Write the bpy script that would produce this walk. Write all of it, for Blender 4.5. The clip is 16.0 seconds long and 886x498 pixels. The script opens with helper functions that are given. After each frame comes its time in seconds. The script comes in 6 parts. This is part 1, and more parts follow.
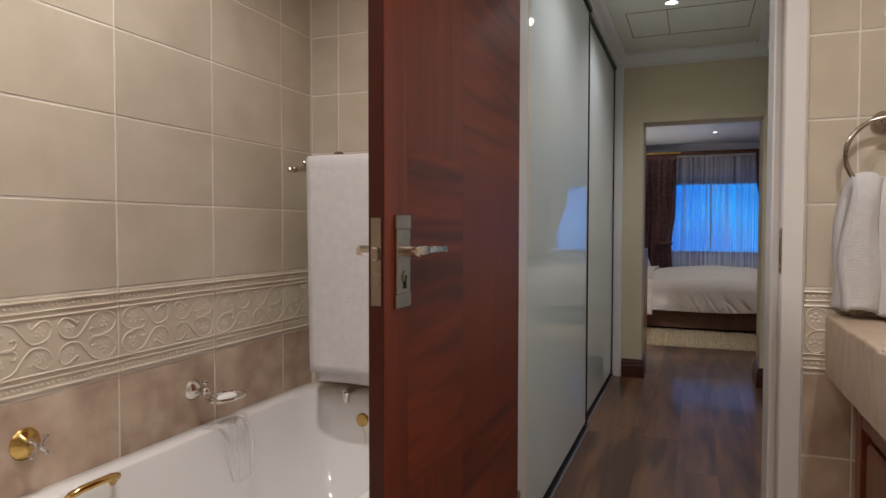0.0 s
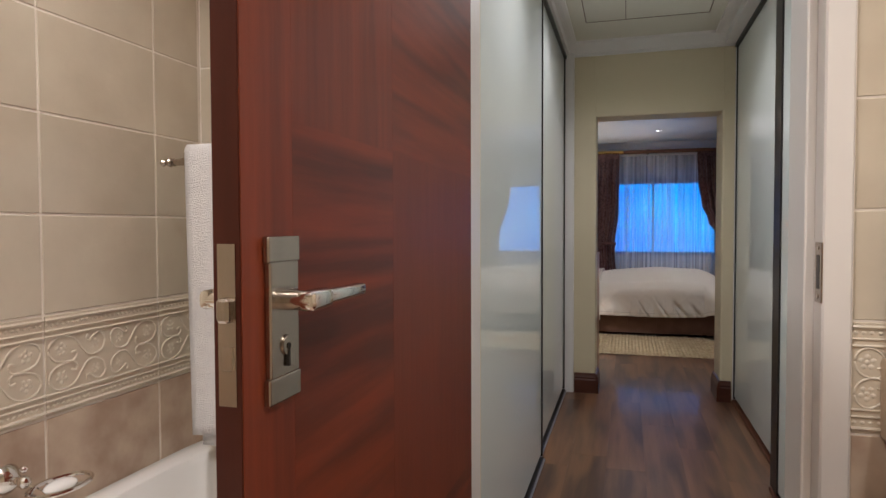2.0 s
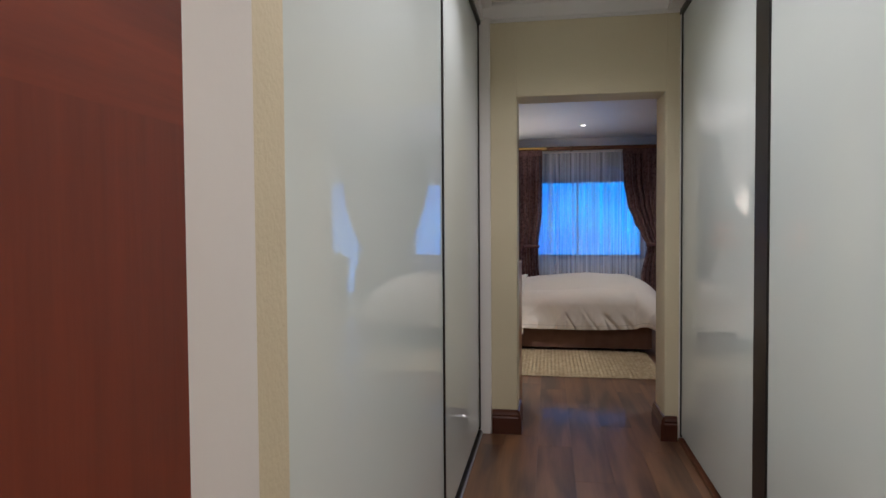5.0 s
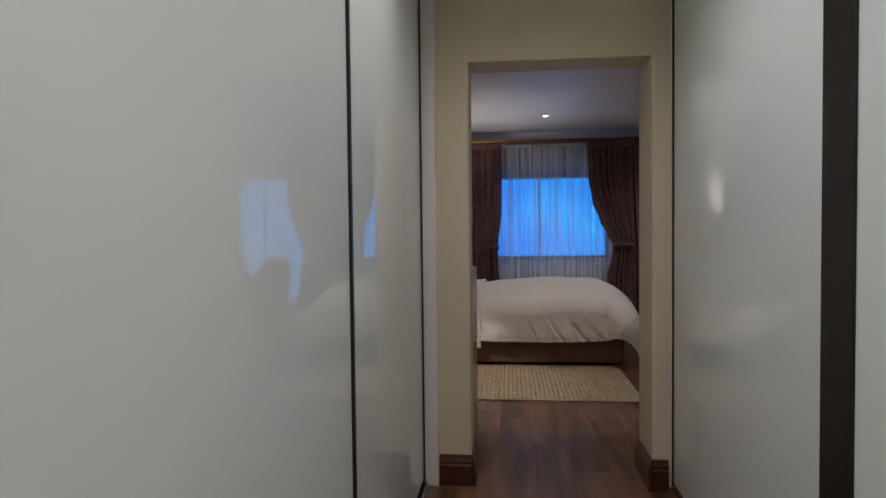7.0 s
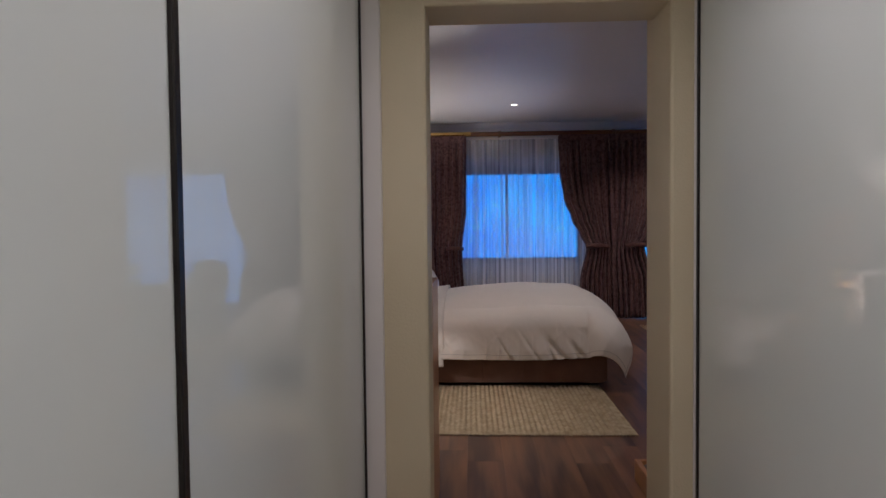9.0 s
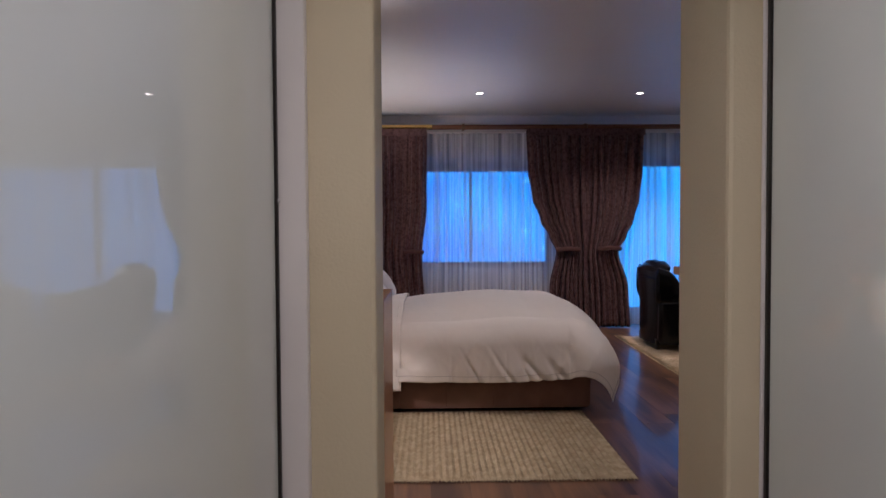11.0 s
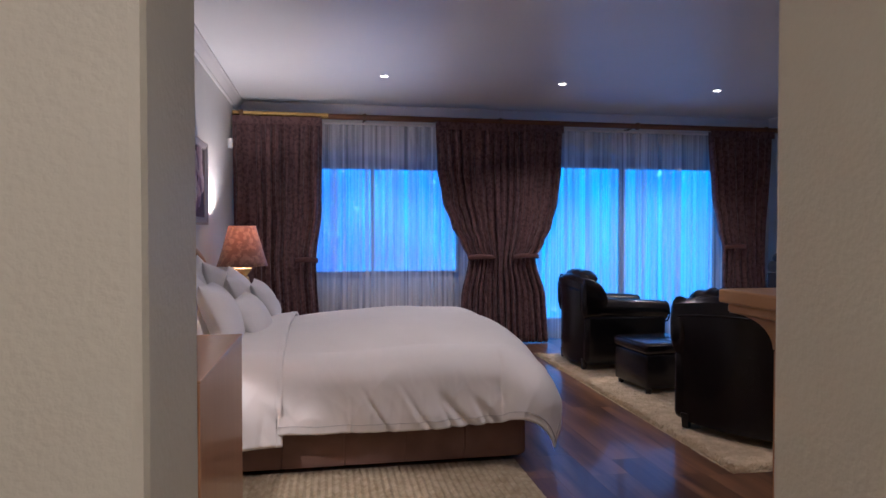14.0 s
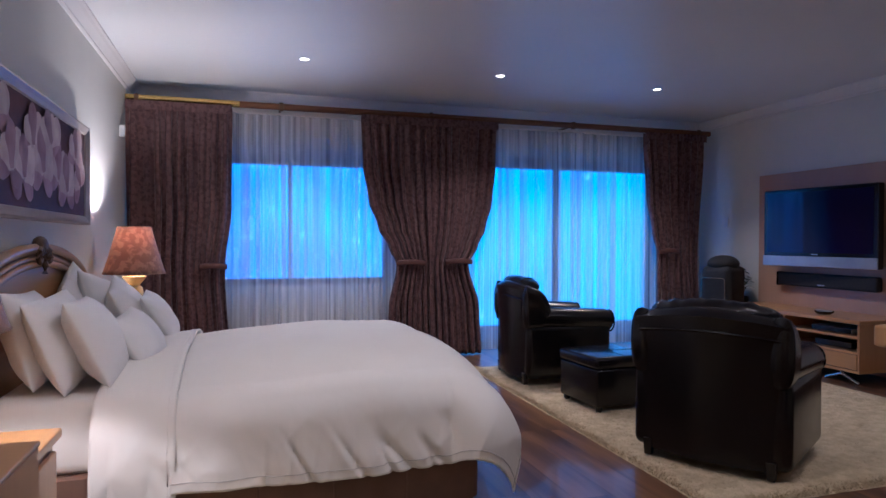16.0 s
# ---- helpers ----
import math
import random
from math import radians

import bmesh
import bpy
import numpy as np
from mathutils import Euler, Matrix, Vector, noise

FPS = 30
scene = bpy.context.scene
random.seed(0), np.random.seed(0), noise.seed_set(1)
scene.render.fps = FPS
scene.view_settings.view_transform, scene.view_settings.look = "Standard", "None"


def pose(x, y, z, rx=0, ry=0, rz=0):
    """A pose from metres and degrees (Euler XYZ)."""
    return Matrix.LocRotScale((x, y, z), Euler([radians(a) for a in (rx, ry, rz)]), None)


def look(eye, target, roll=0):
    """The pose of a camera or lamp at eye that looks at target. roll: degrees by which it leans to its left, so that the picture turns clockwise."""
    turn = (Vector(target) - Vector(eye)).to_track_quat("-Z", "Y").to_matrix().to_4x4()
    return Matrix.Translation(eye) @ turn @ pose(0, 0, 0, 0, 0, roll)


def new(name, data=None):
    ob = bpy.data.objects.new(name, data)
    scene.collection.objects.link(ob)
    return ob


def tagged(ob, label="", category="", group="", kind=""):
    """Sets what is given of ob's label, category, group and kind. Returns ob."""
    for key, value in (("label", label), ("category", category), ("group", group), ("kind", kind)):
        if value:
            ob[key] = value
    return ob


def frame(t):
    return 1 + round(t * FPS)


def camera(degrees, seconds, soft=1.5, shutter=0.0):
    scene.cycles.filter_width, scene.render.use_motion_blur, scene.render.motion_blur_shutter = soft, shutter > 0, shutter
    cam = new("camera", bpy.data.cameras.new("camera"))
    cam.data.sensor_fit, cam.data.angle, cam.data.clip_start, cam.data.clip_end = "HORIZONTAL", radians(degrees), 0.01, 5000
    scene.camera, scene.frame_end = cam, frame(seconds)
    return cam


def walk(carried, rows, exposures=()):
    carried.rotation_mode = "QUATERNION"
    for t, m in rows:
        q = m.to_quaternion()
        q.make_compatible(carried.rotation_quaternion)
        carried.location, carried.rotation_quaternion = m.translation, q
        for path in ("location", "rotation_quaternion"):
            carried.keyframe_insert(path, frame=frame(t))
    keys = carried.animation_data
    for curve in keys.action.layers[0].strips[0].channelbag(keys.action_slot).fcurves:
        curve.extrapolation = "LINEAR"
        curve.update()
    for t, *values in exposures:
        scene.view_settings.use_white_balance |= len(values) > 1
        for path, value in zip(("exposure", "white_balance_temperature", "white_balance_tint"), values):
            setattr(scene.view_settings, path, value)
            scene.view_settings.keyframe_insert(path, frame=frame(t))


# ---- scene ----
cam = camera(69.3, 16.0)
PATH = [
    (0, (0.125, 1.294, 1.186), (-0.604, 3.156, 1.122), 0.1),
    (0.5, (0.082, 1.416, 1.196), (-0.623, 3.286, 1.133), 0.1),
    (1, (0.027, 1.546, 1.2), (-0.635, 3.432, 1.135), 0.1),
    (1.5, (-0.018, 1.658, 1.204), (-0.62, 3.564, 1.138), 0.0),
    (2, (-0.034, 1.786, 1.22), (-0.586, 3.707, 1.154), -0.2),
    (2.5, (-0.046, 1.926, 1.232), (-0.555, 3.859, 1.167), -0.2),
    (3, (-0.048, 2.051, 1.234), (-0.521, 3.993, 1.17), -0.3),
    (3.5, (-0.052, 2.199, 1.235), (-0.489, 4.15, 1.169), -0.3),
    (4, (-0.069, 2.381, 1.246), (-0.469, 4.339, 1.179), -0.3),
    (4.5, (-0.073, 2.549, 1.244), (-0.437, 4.514, 1.178), -0.4),
    (5, (-0.066, 2.742, 1.246), (-0.392, 4.714, 1.18), -0.4),
    (7.5, (-0.064, 3.733, 1.241), (-0.246, 5.724, 1.172), -0.6),
    (8, (-0.072, 3.917, 1.244), (-0.229, 5.91, 1.172), -0.5),
    (8.5, (-0.092, 4.128, 1.251), (-0.218, 6.122, 1.181), -0.5),
    (9, (-0.094, 4.334, 1.251), (-0.186, 6.331, 1.179), -0.6),
    (11.5, (-0.123, 5.238, 1.208), (-0.043, 7.235, 1.151), -0.2),
    (12, (-0.11, 5.402, 1.204), (0.02, 7.397, 1.15), -0.1),
    (12.5, (-0.096, 5.55, 1.202), (0.081, 7.541, 1.151), -0.0),
    (13, (-0.096, 5.691, 1.196), (0.13, 7.678, 1.148), 0.0),
    (13.5, (-0.095, 5.854, 1.196), (0.185, 7.834, 1.154), 0.0),
    (14, (-0.094, 6.007, 1.197), (0.255, 7.976, 1.157), 0.0),
    (14.5, (-0.083, 6.143, 1.193), (0.341, 8.097, 1.156), 0.1),
    (15, (-0.080, 6.315, 1.193), (0.411, 8.254, 1.16), 0.1),
    (15.5, (-0.084, 6.438, 1.195), (0.460, 8.362, 1.164), 0.1),
    (16, (-0.082, 6.582, 1.196), (0.517, 8.49, 1.168), 0.2),
]
walk(cam, [(t, look(eye, target, roll)) for t, eye, target, roll in PATH],
     exposures=((0, -0.62, 5900, 11), (2, -0.18, 5980, 11), (3.5, 0.13, 6220, 12), (4.4, -0.05, 6080, 12), (5, -0.17, 5980, 12), (7.5, -0.55, 6050, 15), (9, -0.53, 6150, 20), (11.5, -0.17, 6080, 25), (12.5, -0.08, 5960, 27), (14, 0.08, 5680, 24), (16, 0.28, 5400, 21)))

# ---- world, light, exposure ----
world = bpy.data.worlds.new("dusk")
scene.world = world
world.use_nodes = True
world.node_tree.nodes["Background"].inputs[0].default_value = (0.05, 0.16, 0.42, 1)
world.node_tree.nodes["Background"].inputs[1].default_value = 0.5

WARM = (1.0, 0.90, 0.79)
SOFT = (1.0, 0.92, 0.89)
ROOM = (1.0, 0.895, 0.79)
POWER_BATH, POWER_HALL, POWER_BED, POWER_BULB = 72.0, 38.0, 63.0, 46.0


def spot(x, y, z, watts, colour, angle=120, blend=0.7, size=0.03):
    data = bpy.data.lights.new("downlight_lamp", "SPOT")
    data.energy, data.color, data.spot_size, data.spot_blend, data.shadow_soft_size = watts, colour, radians(angle), blend, size
    ob = new("downlight_lamp", data)
    ob.matrix_basis = pose(x, y, z)
    return ob


def bulb(x, y, z, watts, colour, size=0.03):
    data = bpy.data.lights.new("bulb_lamp", "POINT")
    data.energy, data.color, data.shadow_soft_size = watts, colour, size
    ob = new("bulb_lamp", data)
    ob.location = (x, y, z)
    return ob


# ---- materials ----
def material(name):
    m = bpy.data.materials.new(name)
    m.use_nodes = True
    return m, m.node_tree, m.node_tree.nodes["Principled BSDF"]


def link(tree, a, b):
    tree.links.new(a, b)


def surface(name, a, b=None, scale=6.0, rough=0.5, metal=0.0, bump=0.0, bump_scale=60.0, stretch=(1, 1, 1), coat=0.0,
            spread=0.0, detail=5.0, rough_vary=0.0, spec=0.5):
    """Two tones mixed by noise, a fine relief, and a little variation from piece to piece."""
    m, tree, p = material(name)
    b = b or tuple(c * 0.85 for c in a)
    n = tree.nodes
    co = n.new("ShaderNodeTexCoord")
    mp = n.new("ShaderNodeMapping")
    mp.inputs["Scale"].default_value = stretch
    link(tree, co.outputs["Object"], mp.inputs["Vector"])
    info = n.new("ShaderNodeObjectInfo")
    off = n.new("ShaderNodeVectorMath")
    off.operation = "MULTIPLY_ADD"
    comb = n.new("ShaderNodeCombineXYZ")
    for k in range(3):
        link(tree, info.outputs["Random"], comb.inputs[k])
    off.inputs[1].default_value = (17, 31, 23)
    link(tree, comb.outputs[0], off.inputs[0])
    link(tree, mp.outputs[0], off.inputs[2])
    big = n.new("ShaderNodeTexNoise")
    big.inputs["Scale"].default_value, big.inputs["Detail"].default_value = scale, detail
    link(tree, off.outputs[0], big.inputs["Vector"])
    ramp = n.new("ShaderNodeMapRange")
    ramp.inputs[1].default_value, ramp.inputs[2].default_value = 0.3, 0.7
    link(tree, big.outputs[0], ramp.inputs[0])
    mix = n.new("ShaderNodeMix")
    mix.data_type = "RGBA"
    mix.inputs["A"].default_value, mix.inputs["B"].default_value = (*a, 1), (*b, 1)
    link(tree, ramp.outputs[0], mix.inputs["Factor"])
    out = mix.outputs["Result"]
    if spread:
        hsv = n.new("ShaderNodeHueSaturation")
        val = n.new("ShaderNodeMapRange")
        val.inputs[3].default_value, val.inputs[4].default_value = 1 - spread, 1 + spread
        link(tree, info.outputs["Random"], val.inputs[0])
        link(tree, val.outputs[0], hsv.inputs["Value"])
        link(tree, out, hsv.inputs["Color"])
        out = hsv.outputs[0]
    link(tree, out, p.inputs["Base Color"])
    p.inputs["Roughness"].default_value, p.inputs["Metallic"].default_value = rough, metal
    p.inputs["Specular IOR Level"].default_value = spec
    p.inputs["Coat Weight"].default_value, p.inputs["Coat Roughness"].default_value = coat, 0.02
    fine = n.new("ShaderNodeTexNoise")
    fine.inputs["Scale"].default_value, fine.inputs["Detail"].default_value = bump_scale, 4
    link(tree, mp.outputs[0], fine.inputs["Vector"])
    if rough_vary:
        rr = n.new("ShaderNodeMapRange")
        rr.inputs[3].default_value, rr.inputs[4].default_value = rough - rough_vary, rough + rough_vary
        link(tree, big.outputs[0], rr.inputs[0])
        link(tree, rr.outputs[0], p.inputs["Roughness"])
    if bump:
        bn = n.new("ShaderNodeBump")
        bn.inputs["Strength"].default_value, bn.inputs["Distance"].default_value = bump, 0.01
        link(tree, fine.outputs[0], bn.inputs["Height"])
        link(tree, bn.outputs[0], p.inputs["Normal"])
    return m


def wood(name, a, b, along=2, rough=0.35, coat=0.0, wave=0.0, grain=40.0, spread=0.06, run=0.07, band=3.0):
    """Wood whose grain runs along one axis; wave adds dark ripples across it."""
    m, tree, p = material(name)
    n = tree.nodes
    co = n.new("ShaderNodeTexCoord")
    info = n.new("ShaderNodeObjectInfo")
    comb = n.new("ShaderNodeCombineXYZ")
    for k in range(3):
        link(tree, info.outputs["Random"], comb.inputs[k])
    off = n.new("ShaderNodeVectorMath")
    off.operation = "MULTIPLY_ADD"
    off.inputs[1].default_value = (7, 13, 5)
    link(tree, comb.outputs[0], off.inputs[0])
    link(tree, co.outputs["Object"], off.inputs[2])
    mp = n.new("ShaderNodeMapping")
    sc = [1.0, 1.0, 1.0]
    sc[along] = 0.06
    mp.inputs["Scale"].default_value = sc
    link(tree, off.outputs[0], mp.inputs["Vector"])
    g = n.new("ShaderNodeTexNoise")
    g.inputs["Scale"].default_value, g.inputs["Detail"].default_value, g.inputs["Roughness"].default_value = grain, 6, 0.65
    link(tree, mp.outputs[0], g.inputs["Vector"])
    big = n.new("ShaderNodeTexNoise")
    big.inputs["Scale"].default_value, big.inputs["Detail"].default_value = band, 3
    link(tree, mp.outputs[0], big.inputs["Vector"])
    add = n.new("ShaderNodeMath")
    add.operation = "MULTIPLY_ADD"
    add.inputs[1].default_value = 0.5
    half = n.new("ShaderNodeMath")
    half.operation = "MULTIPLY"
    half.inputs[1].default_value = 0.5
    link(tree, big.outputs[0], half.inputs[0])
    link(tree, g.outputs[0], add.inputs[0])
    link(tree, half.outputs[0], add.inputs[2])
    value = add.outputs[0]
    if wave:
        mp2 = n.new("ShaderNodeMapping")
        sc2 = [1.0, 1.0, 1.0]
        sc2[along] = run
        mp2.inputs["Scale"].default_value = sc2
        link(tree, off.outputs[0], mp2.inputs["Vector"])
        w = n.new("ShaderNodeTexNoise")
        w.inputs["Scale"].default_value, w.inputs["Detail"].default_value, w.inputs["Distortion"].default_value = wave, 1.5, 0.6
        link(tree, mp2.outputs[0], w.inputs["Vector"])
        ww = n.new("ShaderNodeMapRange")
        ww.inputs[1].default_value, ww.inputs[2].default_value = 0.38, 0.66
        ww.inputs[3].default_value, ww.inputs[4].default_value = -0.11, 0.20
        link(tree, w.outputs[0], ww.inputs[0])
        plus = n.new("ShaderNodeMath")
        link(tree, value, plus.inputs[0])
        link(tree, ww.outputs[0], plus.inputs[1])
        value = plus.outputs[0]
    rg = n.new("ShaderNodeMapRange")
    rg.inputs[1].default_value, rg.inputs[2].default_value = 0.3, 0.72
    link(tree, value, rg.inputs[0])
    mix = n.new("ShaderNodeMix")
    mix.data_type = "RGBA"
    mix.inputs["A"].default_value, mix.inputs["B"].default_value = (*a, 1), (*b, 1)
    link(tree, rg.outputs[0], mix.inputs["Factor"])
    hsv = n.new("ShaderNodeHueSaturation")
    val = n.new("ShaderNodeMapRange")
    val.inputs[3].default_value, val.inputs[4].default_value = 1 - spread, 1 + spread
    link(tree, info.outputs["Random"], val.inputs[0])
    link(tree, val.outputs[0], hsv.inputs["Value"])
    link(tree, mix.outputs["Result"], hsv.inputs["Color"])
    link(tree, hsv.outputs[0], p.inputs["Base Color"])
    p.inputs["Roughness"].default_value, p.inputs["Specular IOR Level"].default_value = rough, 0.3
    p.inputs["Coat Weight"].default_value, p.inputs["Coat Roughness"].default_value = coat, 0.08
    bn = n.new("ShaderNodeBump")
    bn.inputs["Strength"].default_value, bn.inputs["Distance"].default_value = 0.12, 0.002
    link(tree, g.outputs[0], bn.inputs["Height"])
    link(tree, bn.outputs[0], p.inputs["Normal"])
    return m


def glow(name, colour, strength):
    m, tree, p = material(name)
    p.inputs["Base Color"].default_value = (*colour, 1)
    p.inputs["Emission Color"].default_value, p.inputs["Emission Strength"].default_value = (*colour, 1), strength
    return m


def sheer_cloth(name, colour, open_share):
    m, tree, p = material(name)
    n = tree.nodes
    tr, tl, df, m1, m2 = (n.new(k) for k in ("ShaderNodeBsdfTransparent", "ShaderNodeBsdfTranslucent", "ShaderNodeBsdfDiffuse", "ShaderNodeMixShader", "ShaderNodeMixShader"))
    tl.inputs[0].default_value = df.inputs[0].default_value = (*colour, 1)
    m1.inputs[0].default_value = 0.78
    link(tree, tl.outputs[0], m1.inputs[1])
    link(tree, df.outputs[0], m1.inputs[2])
    co = n.new("ShaderNodeTexCoord")
    mp = n.new("ShaderNodeMapping")
    mp.inputs["Scale"].default_value = (8, 8, 0.05)
    nz = n.new("ShaderNodeTexNoise")
    nz.inputs["Scale"].default_value = 3.0
    rg = n.new("ShaderNodeMapRange")
    rg.inputs[1].default_value, rg.inputs[2].default_value = 0.34, 0.64
    rg.inputs[3].default_value, rg.inputs[4].default_value = 1 - open_share - 0.27, 1 - open_share + 0.26
    link(tree, co.outputs["Object"], mp.inputs[0])
    link(tree, mp.outputs[0], nz.inputs["Vector"])
    link(tree, nz.outputs[0], rg.inputs[0])
    link(tree, rg.outputs[0], m2.inputs[0])
    link(tree, tr.outputs[0], m2.inputs[1])
    link(tree, m1.outputs[0], m2.inputs[2])
    link(tree, m2.outputs[0], n["Material Output"].inputs[0])
    return m


def brocade(name, a, b, scale, translucent=0.0):
    """Cloth with a woven two-tone motif, the motif a little shinier."""
    m, tree, p = material(name)
    n = tree.nodes
    co = n.new("ShaderNodeTexCoord")
    vo = n.new("ShaderNodeTexVoronoi")
    vo.feature = "SMOOTH_F1"
    vo.inputs["Scale"].default_value = scale
    ns = n.new("ShaderNodeTexNoise")
    ns.inputs["Scale"].default_value, ns.inputs["Distortion"].default_value = scale * 0.8, 1.6
    link(tree, co.outputs["Object"], vo.inputs["Vector"])
    link(tree, co.outputs["Object"], ns.inputs["Vector"])
    ad = n.new("ShaderNodeMath")
    link(tree, vo.outputs["Distance"], ad.inputs[0])
    link(tree, ns.outputs[0], ad.inputs[1])
    rg = n.new("ShaderNodeMapRange")
    rg.inputs[1].default_value, rg.inputs[2].default_value = 0.78, 0.98
    link(tree, ad.outputs[0], rg.inputs[0])
    mix = n.new("ShaderNodeMix")
    mix.data_type = "RGBA"
    mix.inputs["A"].default_value, mix.inputs["B"].default_value = (*a, 1), (*b, 1)
    link(tree, rg.outputs[0], mix.inputs["Factor"])
    link(tree, mix.outputs["Result"], p.inputs["Base Color"])
    rr = n.new("ShaderNodeMapRange")
    rr.inputs[3].default_value, rr.inputs[4].default_value = 0.75, 0.42
    link(tree, rg.outputs[0], rr.inputs[0])
    link(tree, rr.outputs[0], p.inputs["Roughness"])
    p.inputs["Sheen Weight"].default_value = 0.2
    weave = n.new("ShaderNodeTexNoise")
    weave.inputs["Scale"].default_value = 500
    link(tree, co.outputs["Object"], weave.inputs["Vector"])
    bn = n.new("ShaderNodeBump")
    bn.inputs["Strength"].default_value, bn.inputs["Distance"].default_value = 0.25, 0.003
    link(tree, weave.outputs[0], bn.inputs["Height"])
    link(tree, bn.outputs[0], p.inputs["Normal"])
    if translucent:
        tl = n.new("ShaderNodeBsdfTranslucent")
        ms = n.new("ShaderNodeMixShader")
        ms.inputs[0].default_value = translucent
        link(tree, mix.outputs["Result"], tl.inputs[0])
        link(tree, p.outputs[0], ms.inputs[1])
        link(tree, tl.outputs[0], ms.inputs[2])
        link(tree, ms.outputs[0], n["Material Output"].inputs[0])
    return m


CREAM = surface("cream_plaster", (0.70, 0.615, 0.43), (0.66, 0.575, 0.395), scale=2.0, rough=0.6, bump=0.17, bump_scale=105)
GREYWALL = surface("grey_wall_paint", (0.72, 0.70, 0.64), (0.68, 0.66, 0.61), scale=2.0, rough=0.62, bump=0.2, bump_scale=60)
WHITE = surface("white_gloss_paint", (0.80, 0.77, 0.74), (0.76, 0.73, 0.70), scale=3, rough=0.35, bump=0.05, bump_scale=30)
CEIL_HALL = surface("hall_ceiling_paint", (0.74, 0.71, 0.61), (0.72, 0.69, 0.59), scale=2, rough=0.7, bump=0.06)
CEIL_BED = surface("bedroom_ceiling_paint", (0.78, 0.78, 0.77), (0.76, 0.76, 0.75), scale=1.5, rough=0.45, bump=0.04)
GROUT = surface("grout", (0.78, 0.72, 0.64), (0.70, 0.63, 0.55), scale=20, rough=0.8, bump=0.2)
TILE = surface("cream_wall_tile", (0.63, 0.56, 0.445), (0.52, 0.45, 0.35), scale=5.0, rough=0.22, bump=0.06, bump_scale=25, spread=0.05, rough_vary=0.06, detail=7)
DADO = surface("terracotta_wall_tile", (0.64, 0.515, 0.395), (0.41, 0.29, 0.215), scale=9.0, rough=0.25, bump=0.08, bump_scale=30, spread=0.06, detail=8)
BAND = surface("beige_relief_ground", (0.655, 0.575, 0.455), (0.57, 0.485, 0.375), scale=9, rough=0.32, bump=0.1, bump_scale=50)
RELIEF = surface("ivory_raised_glaze", (0.71, 0.635, 0.525), (0.64, 0.565, 0.455), scale=14, rough=0.28, bump=0.1, bump_scale=50)
ENAMEL = surface("white_enamel", (0.88, 0.87, 0.85), (0.86, 0.85, 0.83), scale=3, rough=0.12, coat=0.6)
CHROME = surface("chrome", (0.75, 0.72, 0.68), (0.70, 0.67, 0.63), scale=30, rough=0.12, metal=1.0)
STEEL = surface("brushed_steel", (0.46, 0.40, 0.34), (0.40, 0.35, 0.30), scale=40, rough=0.24, metal=1.0, stretch=(1, 1, 0.05))
BRASS = surface("polished_brass", (0.72, 0.50, 0.18), (0.60, 0.40, 0.12), scale=25, rough=0.16, metal=1.0)
GOLD = surface("gilt_ceramic", (0.78, 0.60, 0.28), (0.68, 0.50, 0.20), scale=12, rough=0.25, metal=0.35)
TOWEL = surface("white_towelling", (0.86, 0.84, 0.83), (0.80, 0.78, 0.78), scale=40, rough=0.95, bump=0.8, bump_scale=330, spec=0.1)
STONE = surface("sandstone_counter", (0.52, 0.40, 0.29), (0.44, 0.33, 0.23), scale=14, rough=0.4, bump=0.25, bump_scale=90, detail=8)
VANITY = wood("vanity_mahogany", (0.12, 0.028, 0.012), (0.22, 0.06, 0.028), along=2, rough=0.3, coat=0.3)
DOOR_E = wood("dark_door_lipping", (0.085, 0.016, 0.008), (0.05, 0.010, 0.005), along=2, rough=0.45)
DOOR_V = wood("sapele_upright", (0.225, 0.043, 0.016), (0.10, 0.019, 0.009), along=2, rough=0.40, coat=0.08, grain=60, band=17.0)
DOOR_H = wood("sapele_rippled", (0.225, 0.042, 0.015), (0.078, 0.015, 0.007), along=1, rough=0.40, coat=0.08, wave=20.0, grain=45)
DOOR_P = wood("sapele_plain", (0.195, 0.037, 0.014), (0.11, 0.021, 0.009), along=2, rough=0.40, coat=0.08, grain=70)
SKIRT = wood("dark_skirting_wood", (0.10, 0.032, 0.018), (0.055, 0.017, 0.010), along=0, rough=0.35, coat=0.2)
PLANK = wood("walnut_laminate", (0.24, 0.115, 0.054), (0.075, 0.035, 0.021), along=1, rough=0.33, coat=0.28, wave=8.0, grain=26, spread=0.09, run=0.13)
UNDER = surface("floor_underlay", (0.02, 0.012, 0.008), rough=0.8)
GLASS_W = surface("white_back_painted_glass", (0.775, 0.825, 0.79), (0.76, 0.81, 0.775), scale=1.2, rough=0.9, coat=1.0, spec=0.0)
BLACK = surface("black_aluminium", (0.016, 0.013, 0.011), (0.022, 0.018, 0.015), scale=30, rough=0.35, metal=0.3)
TRACK = wood("threshold_wood", (0.16, 0.06, 0.03), (0.09, 0.03, 0.015), along=1, rough=0.4)
DUVET_M = surface("white_cotton_duvet", (0.84, 0.80, 0.745), (0.81, 0.77, 0.715), scale=3, rough=0.8, bump=0.12, bump_scale=14, spec=0.2)
PILLOW_M = surface("white_cotton_pillowcase", (0.84, 0.82, 0.80), (0.82, 0.80, 0.78), scale=5, rough=0.85, bump=0.12, bump_scale=18, spec=0.2)
# Thread greyed so the stitches also carry the seam's shade line.
SEAM = surface("grey_seam_shade_stitching", (0.52, 0.49, 0.47), (0.46, 0.43, 0.41), scale=60, rough=0.9)
